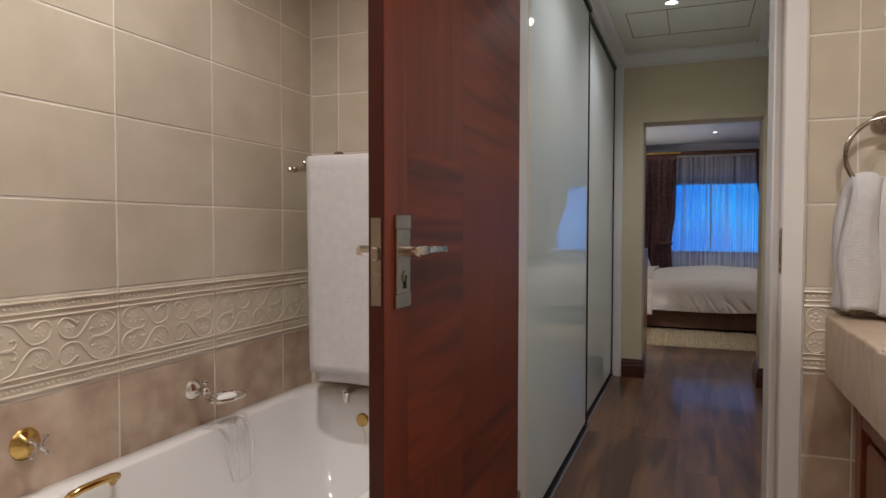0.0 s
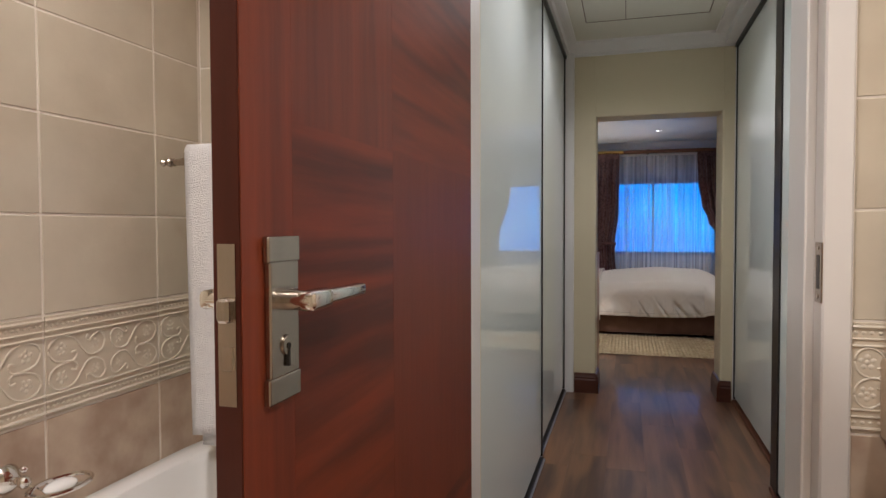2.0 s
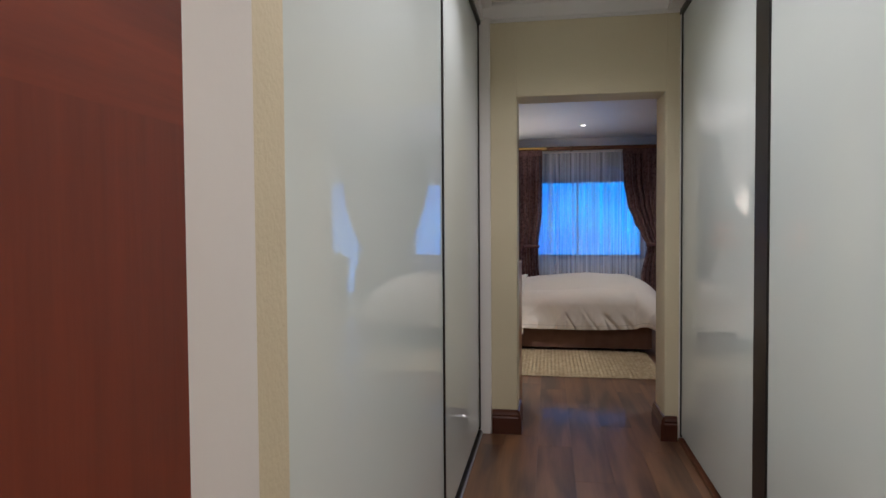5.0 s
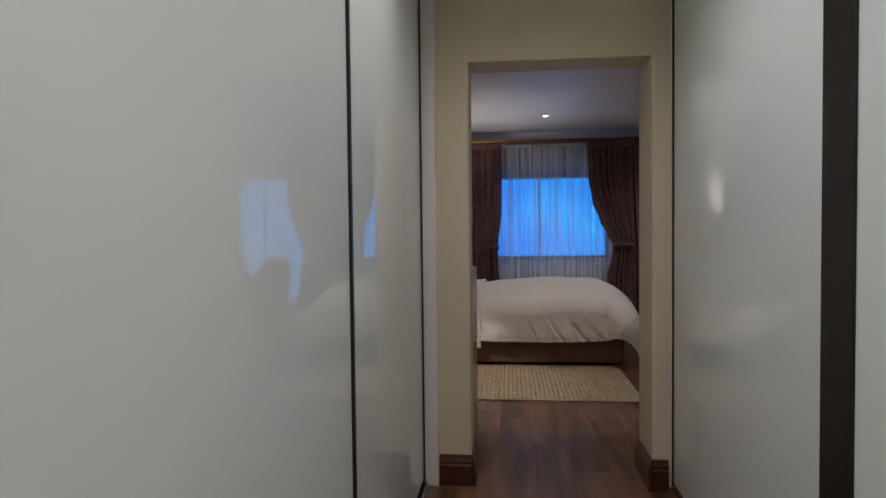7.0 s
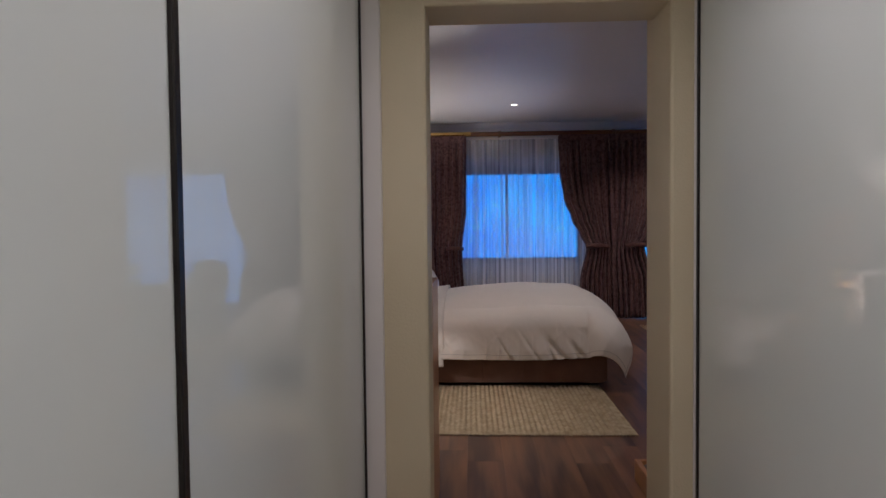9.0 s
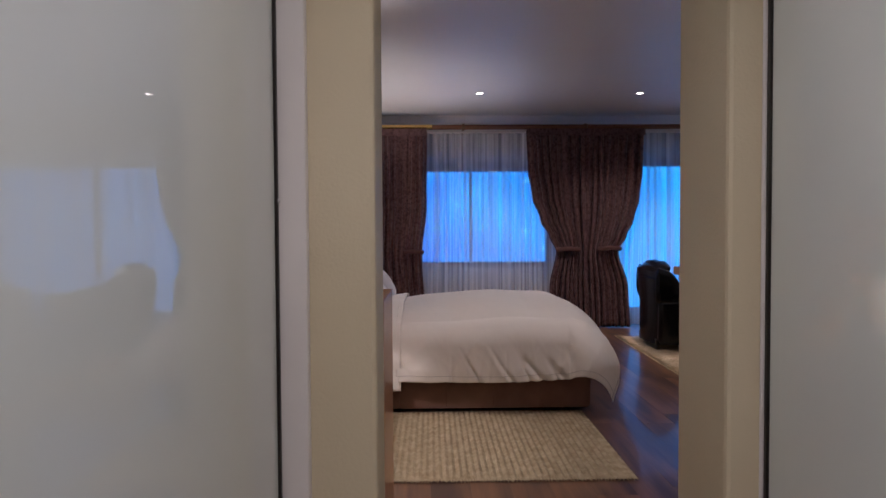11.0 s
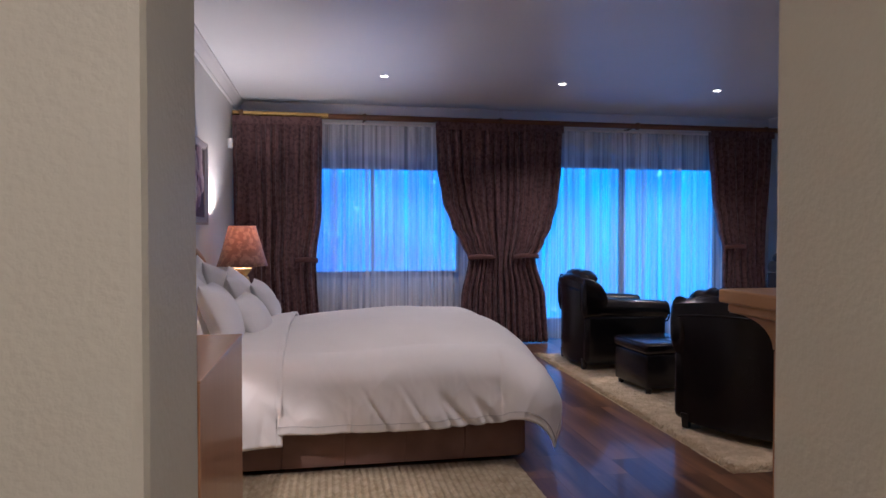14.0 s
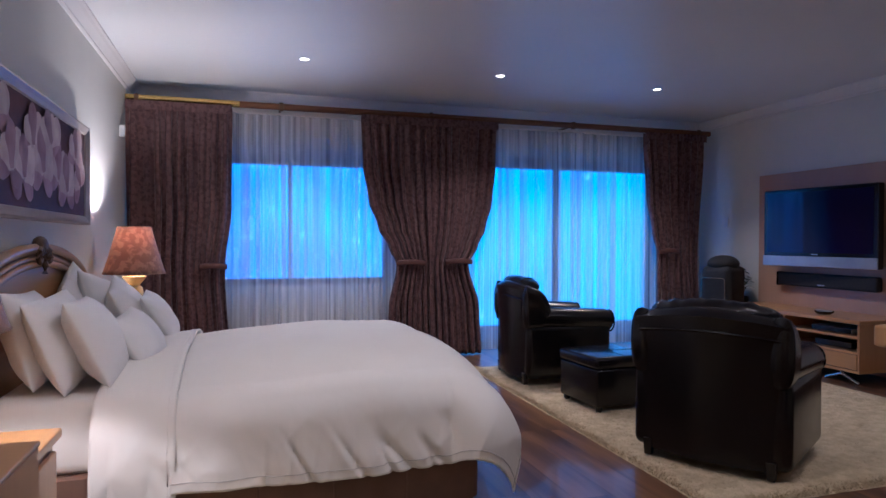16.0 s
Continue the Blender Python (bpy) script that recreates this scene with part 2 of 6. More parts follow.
VALANCE = surface("brown_valance_cloth", (0.22, 0.122, 0.086), (0.18, 0.098, 0.070), scale=10, rough=0.8, bump=0.3, bump_scale=220)
WICK = surface("cream_wool_rug", (0.54, 0.45, 0.30), (0.36, 0.285, 0.175), scale=26, rough=0.95, bump=1.0, bump_scale=90, spec=0.1, stretch=(1, 1, 1))
SHAG = surface("cream_shag_rug", (0.72, 0.575, 0.38), (0.52, 0.405, 0.25), scale=16, rough=0.95, bump=1.0, bump_scale=70, spec=0.1, detail=9)
LEATHER = surface("black_leather", (0.0055, 0.0045, 0.005), (0.009, 0.0075, 0.0075), scale=9, rough=0.21, bump=0.07, bump_scale=120, rough_vary=0.07, spec=0.36)
BEECH = wood("beech_veneer", (0.56, 0.30, 0.13), (0.43, 0.22, 0.088), along=1, rough=0.32, coat=0.3, grain=40)
BEECH_V = wood("beech_upright", (0.52, 0.25, 0.108), (0.40, 0.185, 0.076), along=2, rough=0.35, coat=0.25, grain=40)
PANEL = surface("pink_beech_panel", (0.52, 0.315, 0.22), (0.47, 0.28, 0.195), scale=5, rough=0.4, stretch=(1, 1, 0.2))
CARVED = wood("carved_dark_wood", (0.20, 0.10, 0.045), (0.10, 0.05, 0.022), along=2, rough=0.4, coat=0.3)
DRAPE = brocade("mauve_brocade", (0.074, 0.029, 0.030), (0.124, 0.058, 0.054), 27)
TIE = surface("rose_satin_tie", (0.14, 0.06, 0.05), (0.10, 0.042, 0.036), scale=30, rough=0.45, bump=0.2)
SHADE_M = brocade("apricot_damask_shade", (0.40, 0.235, 0.165), (0.26, 0.135, 0.095), 24, translucent=0.22)
SHEER = sheer_cloth("white_voile", (0.82, 0.82, 0.83), 0.44)
FRAME_D = surface("dark_window_frame", (0.03, 0.025, 0.022), rough=0.4)
PICT_BG = surface("dark_plum_canvas", (0.055, 0.022, 0.030), (0.13, 0.035, 0.030), scale=4, rough=0.6, bump=0.1, bump_scale=200)
PETAL = surface("pale_pink_petal_paint", (0.76, 0.63, 0.58), (0.55, 0.38, 0.38), scale=8, rough=0.6, bump=0.1, bump_scale=200, spread=0.12)
PETAL_D = surface("dusky_pink_petal_paint", (0.50, 0.31, 0.33), (0.30, 0.15, 0.18), scale=8, rough=0.6, bump=0.1, bump_scale=200, spread=0.15)
PICT_FR = surface("silver_beige_frame", (0.52, 0.44, 0.38), (0.46, 0.38, 0.33), scale=12, rough=0.35, metal=0.2)
# Blue in the base colour stands in for the windows mirrored in the screen.
TV_SCREEN = surface("tv_screen_glass", (0.008, 0.006, 0.045), rough=0.05, spec=0.5)
TV_BLACK = surface("gloss_black_plastic", (0.008, 0.008, 0.009), rough=0.15)
SILVER = surface("silver_plastic", (0.42, 0.43, 0.46), rough=0.35, metal=0.5)
BLACKCLOTH = surface("black_nylon", (0.012, 0.011, 0.012), (0.02, 0.018, 0.019), scale=30, rough=0.7, bump=0.3, bump_scale=300)
LEAF = surface("dark_green_leaf", (0.035, 0.065, 0.025), (0.025, 0.045, 0.018), scale=20, rough=0.45)
MOSAIC = surface("dark_hearth_pebble", (0.10, 0.07, 0.055), (0.24, 0.19, 0.15), scale=18, rough=0.4, spread=0.4)
WHITE_PL = surface("white_plastic", (0.75, 0.74, 0.72), rough=0.4)
LAMP_GLOW = glow("downlight_glow", (1.0, 0.93, 0.82), 14.0)
BULB_GLOW = glow("bulb_glow", (1.0, 0.82, 0.55), 20.0)
BRICK_OUT = surface("outside_paving", (0.10, 0.10, 0.11), rough=0.9)


# Emission for a sheet outside the windows that stands in for dusk light.
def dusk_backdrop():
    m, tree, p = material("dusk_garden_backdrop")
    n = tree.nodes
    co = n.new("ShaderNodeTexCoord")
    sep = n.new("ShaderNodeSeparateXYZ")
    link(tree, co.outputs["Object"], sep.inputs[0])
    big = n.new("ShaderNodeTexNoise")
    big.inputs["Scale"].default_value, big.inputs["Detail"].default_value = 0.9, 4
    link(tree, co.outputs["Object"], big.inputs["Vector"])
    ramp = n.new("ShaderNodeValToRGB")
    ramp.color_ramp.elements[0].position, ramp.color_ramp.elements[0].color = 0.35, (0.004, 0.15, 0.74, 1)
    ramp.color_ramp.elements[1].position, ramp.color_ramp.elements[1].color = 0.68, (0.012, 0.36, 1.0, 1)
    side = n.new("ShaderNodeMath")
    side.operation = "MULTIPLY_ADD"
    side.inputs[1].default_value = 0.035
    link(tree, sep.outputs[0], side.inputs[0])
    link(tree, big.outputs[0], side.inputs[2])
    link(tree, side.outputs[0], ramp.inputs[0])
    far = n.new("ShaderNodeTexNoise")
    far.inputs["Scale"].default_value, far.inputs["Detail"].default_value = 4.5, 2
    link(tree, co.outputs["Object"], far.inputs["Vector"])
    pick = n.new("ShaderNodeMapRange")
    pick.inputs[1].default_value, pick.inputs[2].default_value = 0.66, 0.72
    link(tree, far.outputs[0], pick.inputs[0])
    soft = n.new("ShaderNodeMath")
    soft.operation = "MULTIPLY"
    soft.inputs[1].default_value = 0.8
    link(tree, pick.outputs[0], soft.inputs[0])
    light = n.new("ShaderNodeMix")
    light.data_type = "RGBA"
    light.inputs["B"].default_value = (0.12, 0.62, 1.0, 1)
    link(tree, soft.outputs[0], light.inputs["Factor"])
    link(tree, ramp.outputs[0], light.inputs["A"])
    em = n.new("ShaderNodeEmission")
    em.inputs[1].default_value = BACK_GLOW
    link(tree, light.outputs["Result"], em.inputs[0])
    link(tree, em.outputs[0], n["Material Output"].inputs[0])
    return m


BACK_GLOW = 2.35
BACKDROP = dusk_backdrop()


# ---- mesh helpers ----
def part(name, bm, mat, parent=None, label="", smooth=False):
    me = bpy.data.meshes.new(name)
    bmesh.ops.recalc_face_normals(bm, faces=bm.faces)
    bm.to_mesh(me)
    bm.free()
    me.materials.append(mat)
    if smooth:
        me.shade_smooth()
        me.set_sharp_from_angle(angle=radians(40))
    ob = new(name, me)
    if parent:
        ob.parent = parent
    if label:
        ob["label"] = label
    return ob


def thing(name, label, category, group="", kind="", at=None):
    ob = new(name)
    ob.empty_display_size = 0.1
    if at is not None:
        ob.matrix_basis = at
    return tagged(ob, label, category, group, kind)


def box(bm, x0, x1, y0, y1, z0, z1, bevel=0.0, seg=1):
    b = bmesh.new()
    bmesh.ops.create_cube(b, size=1.0, matrix=Matrix.Translation(((x0 + x1) / 2, (y0 + y1) / 2, (z0 + z1) / 2)) @ Matrix.Diagonal((x1 - x0, y1 - y0, z1 - z0, 1)))
    if bevel:
        bmesh.ops.bevel(b, geom=b.edges[:], offset=bevel, segments=seg, affect="EDGES", profile=0.5)
    join(bm, b)
    return bm


def join(bm, other, m=None):
    if m is not None:
        bmesh.ops.transform(other, matrix=m, verts=other.verts)
    vs = [bm.verts.new(v.co) for v in other.verts]
    other.verts.index_update()
    for f in other.faces:
        try:
            bm.faces.new([vs[v.index] for v in f.verts])
        except ValueError:
            pass
    other.free()


def boxm(x0, x1, y0, y1, z0, z1, bevel=0.0, seg=1):
    return box(bmesh.new(), x0, x1, y0, y1, z0, z1, bevel, seg)


def rod(bm, a, b, r, r2=None, seg=12):
    a, b = Vector(a), Vector(b)
    d = b - a
    o = bmesh.new()
    bmesh.ops.create_cone(o, cap_ends=True, segments=seg, radius1=r, radius2=r if r2 is None else r2, depth=d.length)
    join(bm, o, Matrix.Translation((a + b) / 2) @ d.to_track_quat("Z", "Y").to_matrix().to_4x4())
    return bm


def ball(bm, c, r, seg=14, scale=(1, 1, 1)):
    o = bmesh.new()
    bmesh.ops.create_uvsphere(o, u_segments=seg, v_segments=max(6, seg // 2), radius=r)
    join(bm, o, Matrix.Translation(c) @ Matrix.Diagonal((*scale, 1)))
    return bm


def lathe(profile, seg=28, m=None):
    """Turned body about z from (radius, height) pairs."""
    bm = bmesh.new()
    rings = []
    for r, z in profile:
        rings.append([bm.verts.new((max(r, 1e-4) * math.cos(2 * math.pi * k / seg), max(r, 1e-4) * math.sin(2 * math.pi * k / seg), z)) for k in range(seg)])
    for a, b in zip(rings, rings[1:]):
        for k in range(seg):
            bm.faces.new((a[k], a[(k + 1) % seg], b[(k + 1) % seg], b[k]))
    if m is not None:
        bmesh.ops.transform(bm, matrix=m, verts=bm.verts)
    return bm


def tube(bm, points, r, seg=8, closed=False):
    pts = [Vector(p) for p in points]
    n = len(pts)
    rings = []
    for i, p in enumerate(pts):
        d = (pts[(i + 1) % n] - pts[i - 1]) if closed else (pts[min(i + 1, n - 1)] - pts[max(i - 1, 0)])
        q = d.to_track_quat("Z", "Y")
        rings.append([bm.verts.new(p + q @ Vector((r * math.cos(2 * math.pi * k / seg), r * math.sin(2 * math.pi * k / seg), 0))) for k in range(seg)])
    for i in range(n if closed else n - 1):
        a, b = rings[i], rings[(i + 1) % n]
        for k in range(seg):
            bm.faces.new((a[k], a[(k + 1) % seg], b[(k + 1) % seg], b[k]))
    if not closed:
        bm.faces.new(rings[0])
        bm.faces.new(rings[-1][::-1])
    return bm


def prism(profile, a, b, up=(0, 0, 1)):
    """A moulding: a closed (out, up) profile carried from a to b; out is to the left of the way."""
    a, b = Vector(a), Vector(b)
    d = (b - a).normalized()
    upv = Vector(up)
    side = upv.cross(d).normalized()
    bm = bmesh.new()
    r0 = [bm.verts.new(a + side * o + upv * u) for o, u in profile]
    r1 = [bm.verts.new(b + side * o + upv * u) for o, u in profile]
    k = len(profile)
    for i in range(k):
        bm.faces.new((r0[i], r0[(i + 1) % k], r1[(i + 1) % k], r1[i]))
    bm.faces.new(r0[::-1])
    bm.faces.new(r1)
    return bm


def grid(nu, nv, f):
    bm = bmesh.new()
    vs = [[bm.verts.new(f(i / nu, j / nv)) for j in range(nv + 1)] for i in range(nu + 1)]
    for i in range(nu):
        for j in range(nv):
            bm.faces.new((vs[i][j], vs[i + 1][j], vs[i + 1][j + 1], vs[i][j + 1]))
    return bm


def thick(ob, t, offset=0.0):
    m = ob.modifiers.new("thickness", "SOLIDIFY")
    m.thickness, m.offset = t, offset
    return ob


def structure(name, bm, mat, label="", smooth=False):
    return tagged(part(name, bm, mat, smooth=smooth), label or name.replace("_", " "), name.split("_")[0], kind="structure")

# ---- large structure ----
BX0, BX1, BY0, TUB_END, DOOR_Y0, DOOR_Y1 = -1.27, 1.12, 0.1, 3.45, 3.25, 3.41
CLX, CRX, CRX_NEAR = -0.48, 0.685, 0.613
OY0, OY1, OX0, OX1, OZ = 6.6, 6.83, -0.252, 0.594, 2.02
RX0, RX1, RY1, RZ = -1.08, 5.36, 13.25, 2.65
HZ = 2.55

structure("floor_base", boxm(-1.3, 5.6, 3.33, 13.5, -0.12, -0.013), UNDER, "dark underlay below the plank floor")
structure("floor_bathroom", boxm(BX0 - 0.15, BX1 + 0.15, BY0 - 0.15, 3.33, -0.12, 0.0), DADO, "terracotta tiled bathroom floor")
structure("wall_bath_west", boxm(BX0 - 0.16, BX0 - 0.0016, BY0 - 0.15, TUB_END + 0.16, 0, HZ), GROUT, "bathroom wall behind the tiles beside the bath")
structure("wall_bath_end", boxm(BX0 - 0.0016, -0.62, TUB_END + 0.0016, TUB_END + 0.16, 0, HZ), GROUT, "bathroom wall behind the tiles at the bath's end")
structure("wall_bath_return", boxm(-0.62, -0.47, DOOR_Y0, 3.41, 0, HZ), CREAM, "short wall beside the bathroom door frame")
structure("wall_hall_return", boxm(-0.62, -0.452, 3.41, 3.645, 0, HZ), CREAM, "cream plaster return between door frame and wardrobe", )
structure("wall_bath_north", boxm(0.40, BX1 + 0.15, DOOR_Y0 + 0.0016, 3.44, 0, HZ), GROUT, "bathroom wall behind the tiles beside the door")
structure("wall_bath_lintel", boxm(-0.47, 0.40, DOOR_Y0 + 0.01, 3.41, 2.09, HZ), CREAM, "wall above the bathroom door")
structure("wall_bath_east", boxm(BX1, BX1 + 0.15, BY0 - 0.15, DOOR_Y0 + 0.008, 0, HZ), TILE, "cream tiled bathroom wall over the vanity")
structure("wall_bath_south", boxm(BX0 - 0.008, BX1, BY0 - 0.15, BY0, 0, HZ), TILE, "cream tiled bathroom wall opposite the door")
structure("ceiling_bathroom", boxm(BX0 - 0.16, BX1 + 0.15, BY0 - 0.15, 3.41, HZ, HZ + 0.1), CEIL_BED, "white bathroom ceiling")
structure("ceiling_hall", boxm(-1.3, 1.4, 3.41, OY0, HZ, HZ + 0.1), CEIL_HALL, "olive cream hall ceiling")
structure("wall_closet_west", boxm(-1.2, -1.1, 3.645, OY0, 0, HZ), WHITE, "back of the built-in wardrobe")
structure("wall_closet_east", boxm(1.25, 1.35, 3.44, OY0, 0, HZ), WHITE, "back of the other built-in wardrobe")
structure("wall_pier_left", boxm(-1.3, OX0, OY0, OY1, 0, RZ, 0.012, 2), CREAM, "rough cream plaster pier beside the bedroom opening")
structure("wall_pier_right", boxm(OX1, 5.6, OY0, OY1 + 0.08, 0, RZ, 0.012, 2), CREAM, "rough cream plaster wall beside the bedroom opening")
structure("wall_opening_head", boxm(OX0 - 0.012, OX1 + 0.012, OY0 + 0.001, OY1 - 0.001, OZ, RZ, 0.008, 2), CREAM, "cream plaster wall above the bedroom opening")
structure("wall_bedroom_west", boxm(RX0 - 0.16, RX0, OY1, RY1 + 0.2, 0, RZ), GREYWALL, "pale grey bedroom wall behind the bed")
structure("wall_bedroom_east", boxm(RX1, RX1 + 0.16, OY1, RY1 + 0.2, 0, RZ), GREYWALL, "pale grey bedroom wall behind the television")
structure("ceiling_bedroom", boxm(RX0 - 0.16, RX1 + 0.16, OY1, RY1 + 0.2, RZ, RZ + 0.1), CEIL_BED, "off-white bedroom ceiling")
W1X0, W1X1, W1Z0, W1Z1 = -0.34, 1.42, 0.725, 2.085
W2X0, W2X1, W2Z1 = 2.12, 4.72, 2.15
ww = bmesh.new()
for x0, x1, z0, z1 in ((RX0, W1X0, 0, RZ), (W1X0, W1X1, 0, W1Z0), (W1X0, W1X1, W1Z1, RZ), (W1X1, W2X0, 0, RZ), (W2X0, W2X1, W2Z1, RZ), (W2X1, RX1, 0, RZ)):
    box(ww, x0, x1, RY1, RY1 + 0.2, z0, z1)
structure("wall_bedroom_north", ww, GREYWALL, "pale bedroom wall with the window and the sliding door")
structure("ground", boxm(-30, 40, RY1 + 0.2, 60, -0.3, -0.05), BRICK_OUT, "paved ground outside the bedroom at dusk")
structure("backdrop", grid(2, 2, lambda u, v: Vector((-5 + 15 * u, 15.3, -0.3 + 4.5 * v))), BACKDROP, "glowing blue sheet standing in for dusk light over the garden")


def cornice(name, a, b, depth, drop, mat, label):
    prof = [(0, 0), (depth, 0), (depth, -0.018), (depth * 0.86, -0.026), (depth * 0.7, -drop * 0.42), (depth * 0.42, -drop * 0.66), (0.022, -drop * 0.8), (0.022, -drop * 0.92), (0.012, -drop), (0, -drop)]
    structure(name, prism(prof, a, b), mat, label)


cornice("trim_hall_cornice_far", (CRX, OY0, HZ), (CLX, OY0, HZ), 0.10, 0.09, WHITE, "white cornice over the bedroom opening")
cornice("trim_hall_cornice_left", (CLX - 0.06, OY0, HZ), (CLX - 0.06, 3.645, HZ), 0.15, 0.06, WHITE, "white cornice along the wardrobe")
cornice("trim_hall_cornice_right", (CRX + 0.05, 3.44, HZ), (CRX + 0.05, OY0, HZ), 0.20, 0.06, WHITE, "white cornice along the other wardrobe")
cornice("trim_bedroom_cornice_west", (RX0, RY1, RZ), (RX0, OY1, RZ), 0.085, 0.105, WHITE, "stepped white cornice over the bed wall")
cornice("trim_bedroom_cornice_north", (RX1, RY1, RZ), (RX0, RY1, RZ), 0.085, 0.105, WHITE, "stepped white cornice over the windows")
cornice("trim_bedroom_cornice_east", (RX1, OY1, RZ), (RX1, RY1, RZ), 0.085, 0.105, WHITE, "stepped white cornice over the television wall")

hatch = bmesh.new()
for x0, x1, y0, y1 in ((-0.30, 0.45, 6.094, 6.099), (-0.30, 0.45, 5.551, 5.556), (-0.30, -0.295, 5.556, 6.094), (0.445, 0.45, 5.556, 6.094), (-0.052, -0.048, 5.556, 6.094)):
    box(hatch, x0, x1, y0, y1, HZ - 0.002, HZ + 0.001)
structure("trim_ceiling_hatch", hatch, CARVED, "thin dark joints round the hall ceiling hatch")


def skirting(name, a, b, label="dark stained wooden skirting board"):
    prof = [(0, 0), (0.022, 0), (0.022, 0.095), (0.016, 0.105), (0.019, 0.115), (0.012, 0.13), (0.010, 0.142), (0, 0.145)]
    structure(name, prism(prof, a, b), SKIRT, label)


skirting("baseboard_pier_left", (OX0 + 0.005, OY0, 0), (CLX + 0.075, OY0, 0))
skirting("baseboard_reveal_left", (OX0, OY1 + 0.01, 0), (OX0, OY0 - 0.022, 0))
skirting("baseboard_reveal_right", (OX1, OY0 - 0.022, 0), (OX1, OY1 + 0.08, 0))
skirting("baseboard_pier_right", (CRX - 0.02, OY0, 0), (OX1 - 0.005, OY0, 0))
skirting("baseboard_bedroom_west", (RX0, RY1, 0), (RX0, OY1, 0))
skirting("baseboard_bedroom_east", (RX1, OY1, 0), (RX1, RY1, 0))

# bathroom door frame
jam = bmesh.new()
box(jam, -0.47, -0.412, DOOR_Y0 - 0.012, DOOR_Y1 + 0.055, 0, 2.09, 0.004)
structure("door_frame_left", jam, WHITE, "white painted door jamb on the hinge side")
jam = bmesh.new()
box(jam, 0.345, 0.40, DOOR_Y0 - 0.012, DOOR_Y1 + 0.03, 0, 2.09, 0.004)
box(jam, 0.325, 0.346, DOOR_Y0 + 0.045, DOOR_Y1 + 0.03, 0, 2.05, 0.003)
structure("door_frame_right", jam, WHITE, "white painted door jamb with a rebate")
structure("door_frame_head", boxm(-0.412, 0.345, DOOR_Y0 - 0.012, DOOR_Y1 + 0.01, 2.05, 2.09, 0.004), WHITE, "white painted head of the door frame")


def downlight(x, y, z, watts, colour, group, label, angle=120):
    e = thing("downlight", label, "downlight", group, at=pose(x, y, z))
    part("ring", lathe([(0.034, 0.0), (0.046, -0.001), (0.048, -0.004), (0.044, -0.007), (0.034, -0.004)], 24), WHITE, e, smooth=True)
    part("lens", lathe([(0.0, -0.002), (0.034, -0.002), (0.034, 0.0)], 20), LAMP_GLOW, e, "bright glowing halogen lens")
    spot(x, y, z - 0.012, watts, colour, angle)


for x, y, share in ((-0.72, 2.25, 1.35), (-0.22, 1.05, 0.90), (0.62, 2.25, 0.85)):
    downlight(x, y, HZ, POWER_BATH * share, WARM, "bathroom downlights", "small round white downlight in the bathroom ceiling", 156)
# The lamp at y 4.15 is out of view, added to light the near hall.
for y in (5.43, 4.15):
    downlight(-0.02 + (0.1 if y < 5 else 0), y, HZ, POWER_HALL, SOFT, "hall downlights", "small round lit downlight in the hall ceiling", 150)
# The y 8.6 lamps at x 2.13 and 3.77 are unseen, added as fill.
for y, row in ((11.86, ((0.403, 1.0), (2.10, 1.05), (3.72, 1.2))), (8.6, ((0.41, 0.80), (2.13, 0.42), (3.77, 0.35)))):
    for x, share in row:
        downlight(x, y, RZ, POWER_BED * share, ROOM, "bedroom downlights", "small round lit downlight in the bedroom ceiling", 118 if y > 10 else 128)


# ---- wardrobes of the hall ----
def sliding_wardrobe(name, label, panels, x_back, y0, y1, track, strip=None, top=2.47):
    w = thing(name, label, "wardrobe", "mirrored pair of hall wardrobes")
    for (px, a, b, face, near_stile, far_stile) in panels:
        s = 1 if face > 0 else -1
        door = part("sliding_door", boxm(min(px, px - s * 0.022), max(px, px - s * 0.022), a, b, 0.045, top - 0.03), GLASS_W, w, "white back-painted glossy glass sliding door")
        for y, wd in ((a, near_stile), (b, far_stile)):
            if wd:
                yy = (y, y + wd) if y == a else (y - wd, y)
                part("stile", boxm(min(px + s * 0.007, px - s * 0.03), max(px + s * 0.007, px - s * 0.03), yy[0], yy[1], 0.03, top - 0.02, 0.002), BLACK, door, "black aluminium stile")
    px, s = panels[0][0], 1 if panels[0][3] > 0 else -1
    xs = sorted((px + s * 0.012, x_back))
    for q in panels:
        part("top_track", boxm(q[0] - 0.016 if s < 0 else q[0] - 0.03, q[0] + 0.03 if s < 0 else q[0] + 0.016, q[1], q[2] + 0.01, top - 0.024, top + 0.001, 0.002), BLACK, w, "black top track")
    for q in panels:
        a, b = (y0, q[2]) if q is panels[0] else (panels[0][2], y1)
        edge = q[0] + s * 0.012
        part("floor_track", boxm(min(edge, x_back), max(edge, x_back), a, b, 0.0, 0.022, 0.003), track, w, "low bottom track")
        if strip:
            part("track_edge", boxm(edge, edge + s * 0.006, a, b, 0.0, 0.014, 0.001), strip, w, "bright metal edge of the track")
    part("fascia", boxm(xs[0], xs[1], y0, y1, top, HZ - 0.001), WHITE, w)
    return w


sliding_wardrobe("sliding_wardrobe", "built-in wardrobe with glossy white glass sliding doors", [(CLX + 0.022, 3.65, 5.115, 1, 0.0, 0.018), (CLX, 5.05, 6.565, 1, 0.0, 0.014)], CLX - 0.07, 3.645, OY0, BLACK, SILVER)
sliding_wardrobe("sliding_wardrobe", "built-in wardrobe with glossy glass doors and a wide dark stile", [(CRX_NEAR, 3.46, 5.01, -1, 0.0, 0.13), (CRX, 4.95, 6.585, -1, 0.0, 0.014)], CRX + 0.06, 3.44, OY0, TRACK)
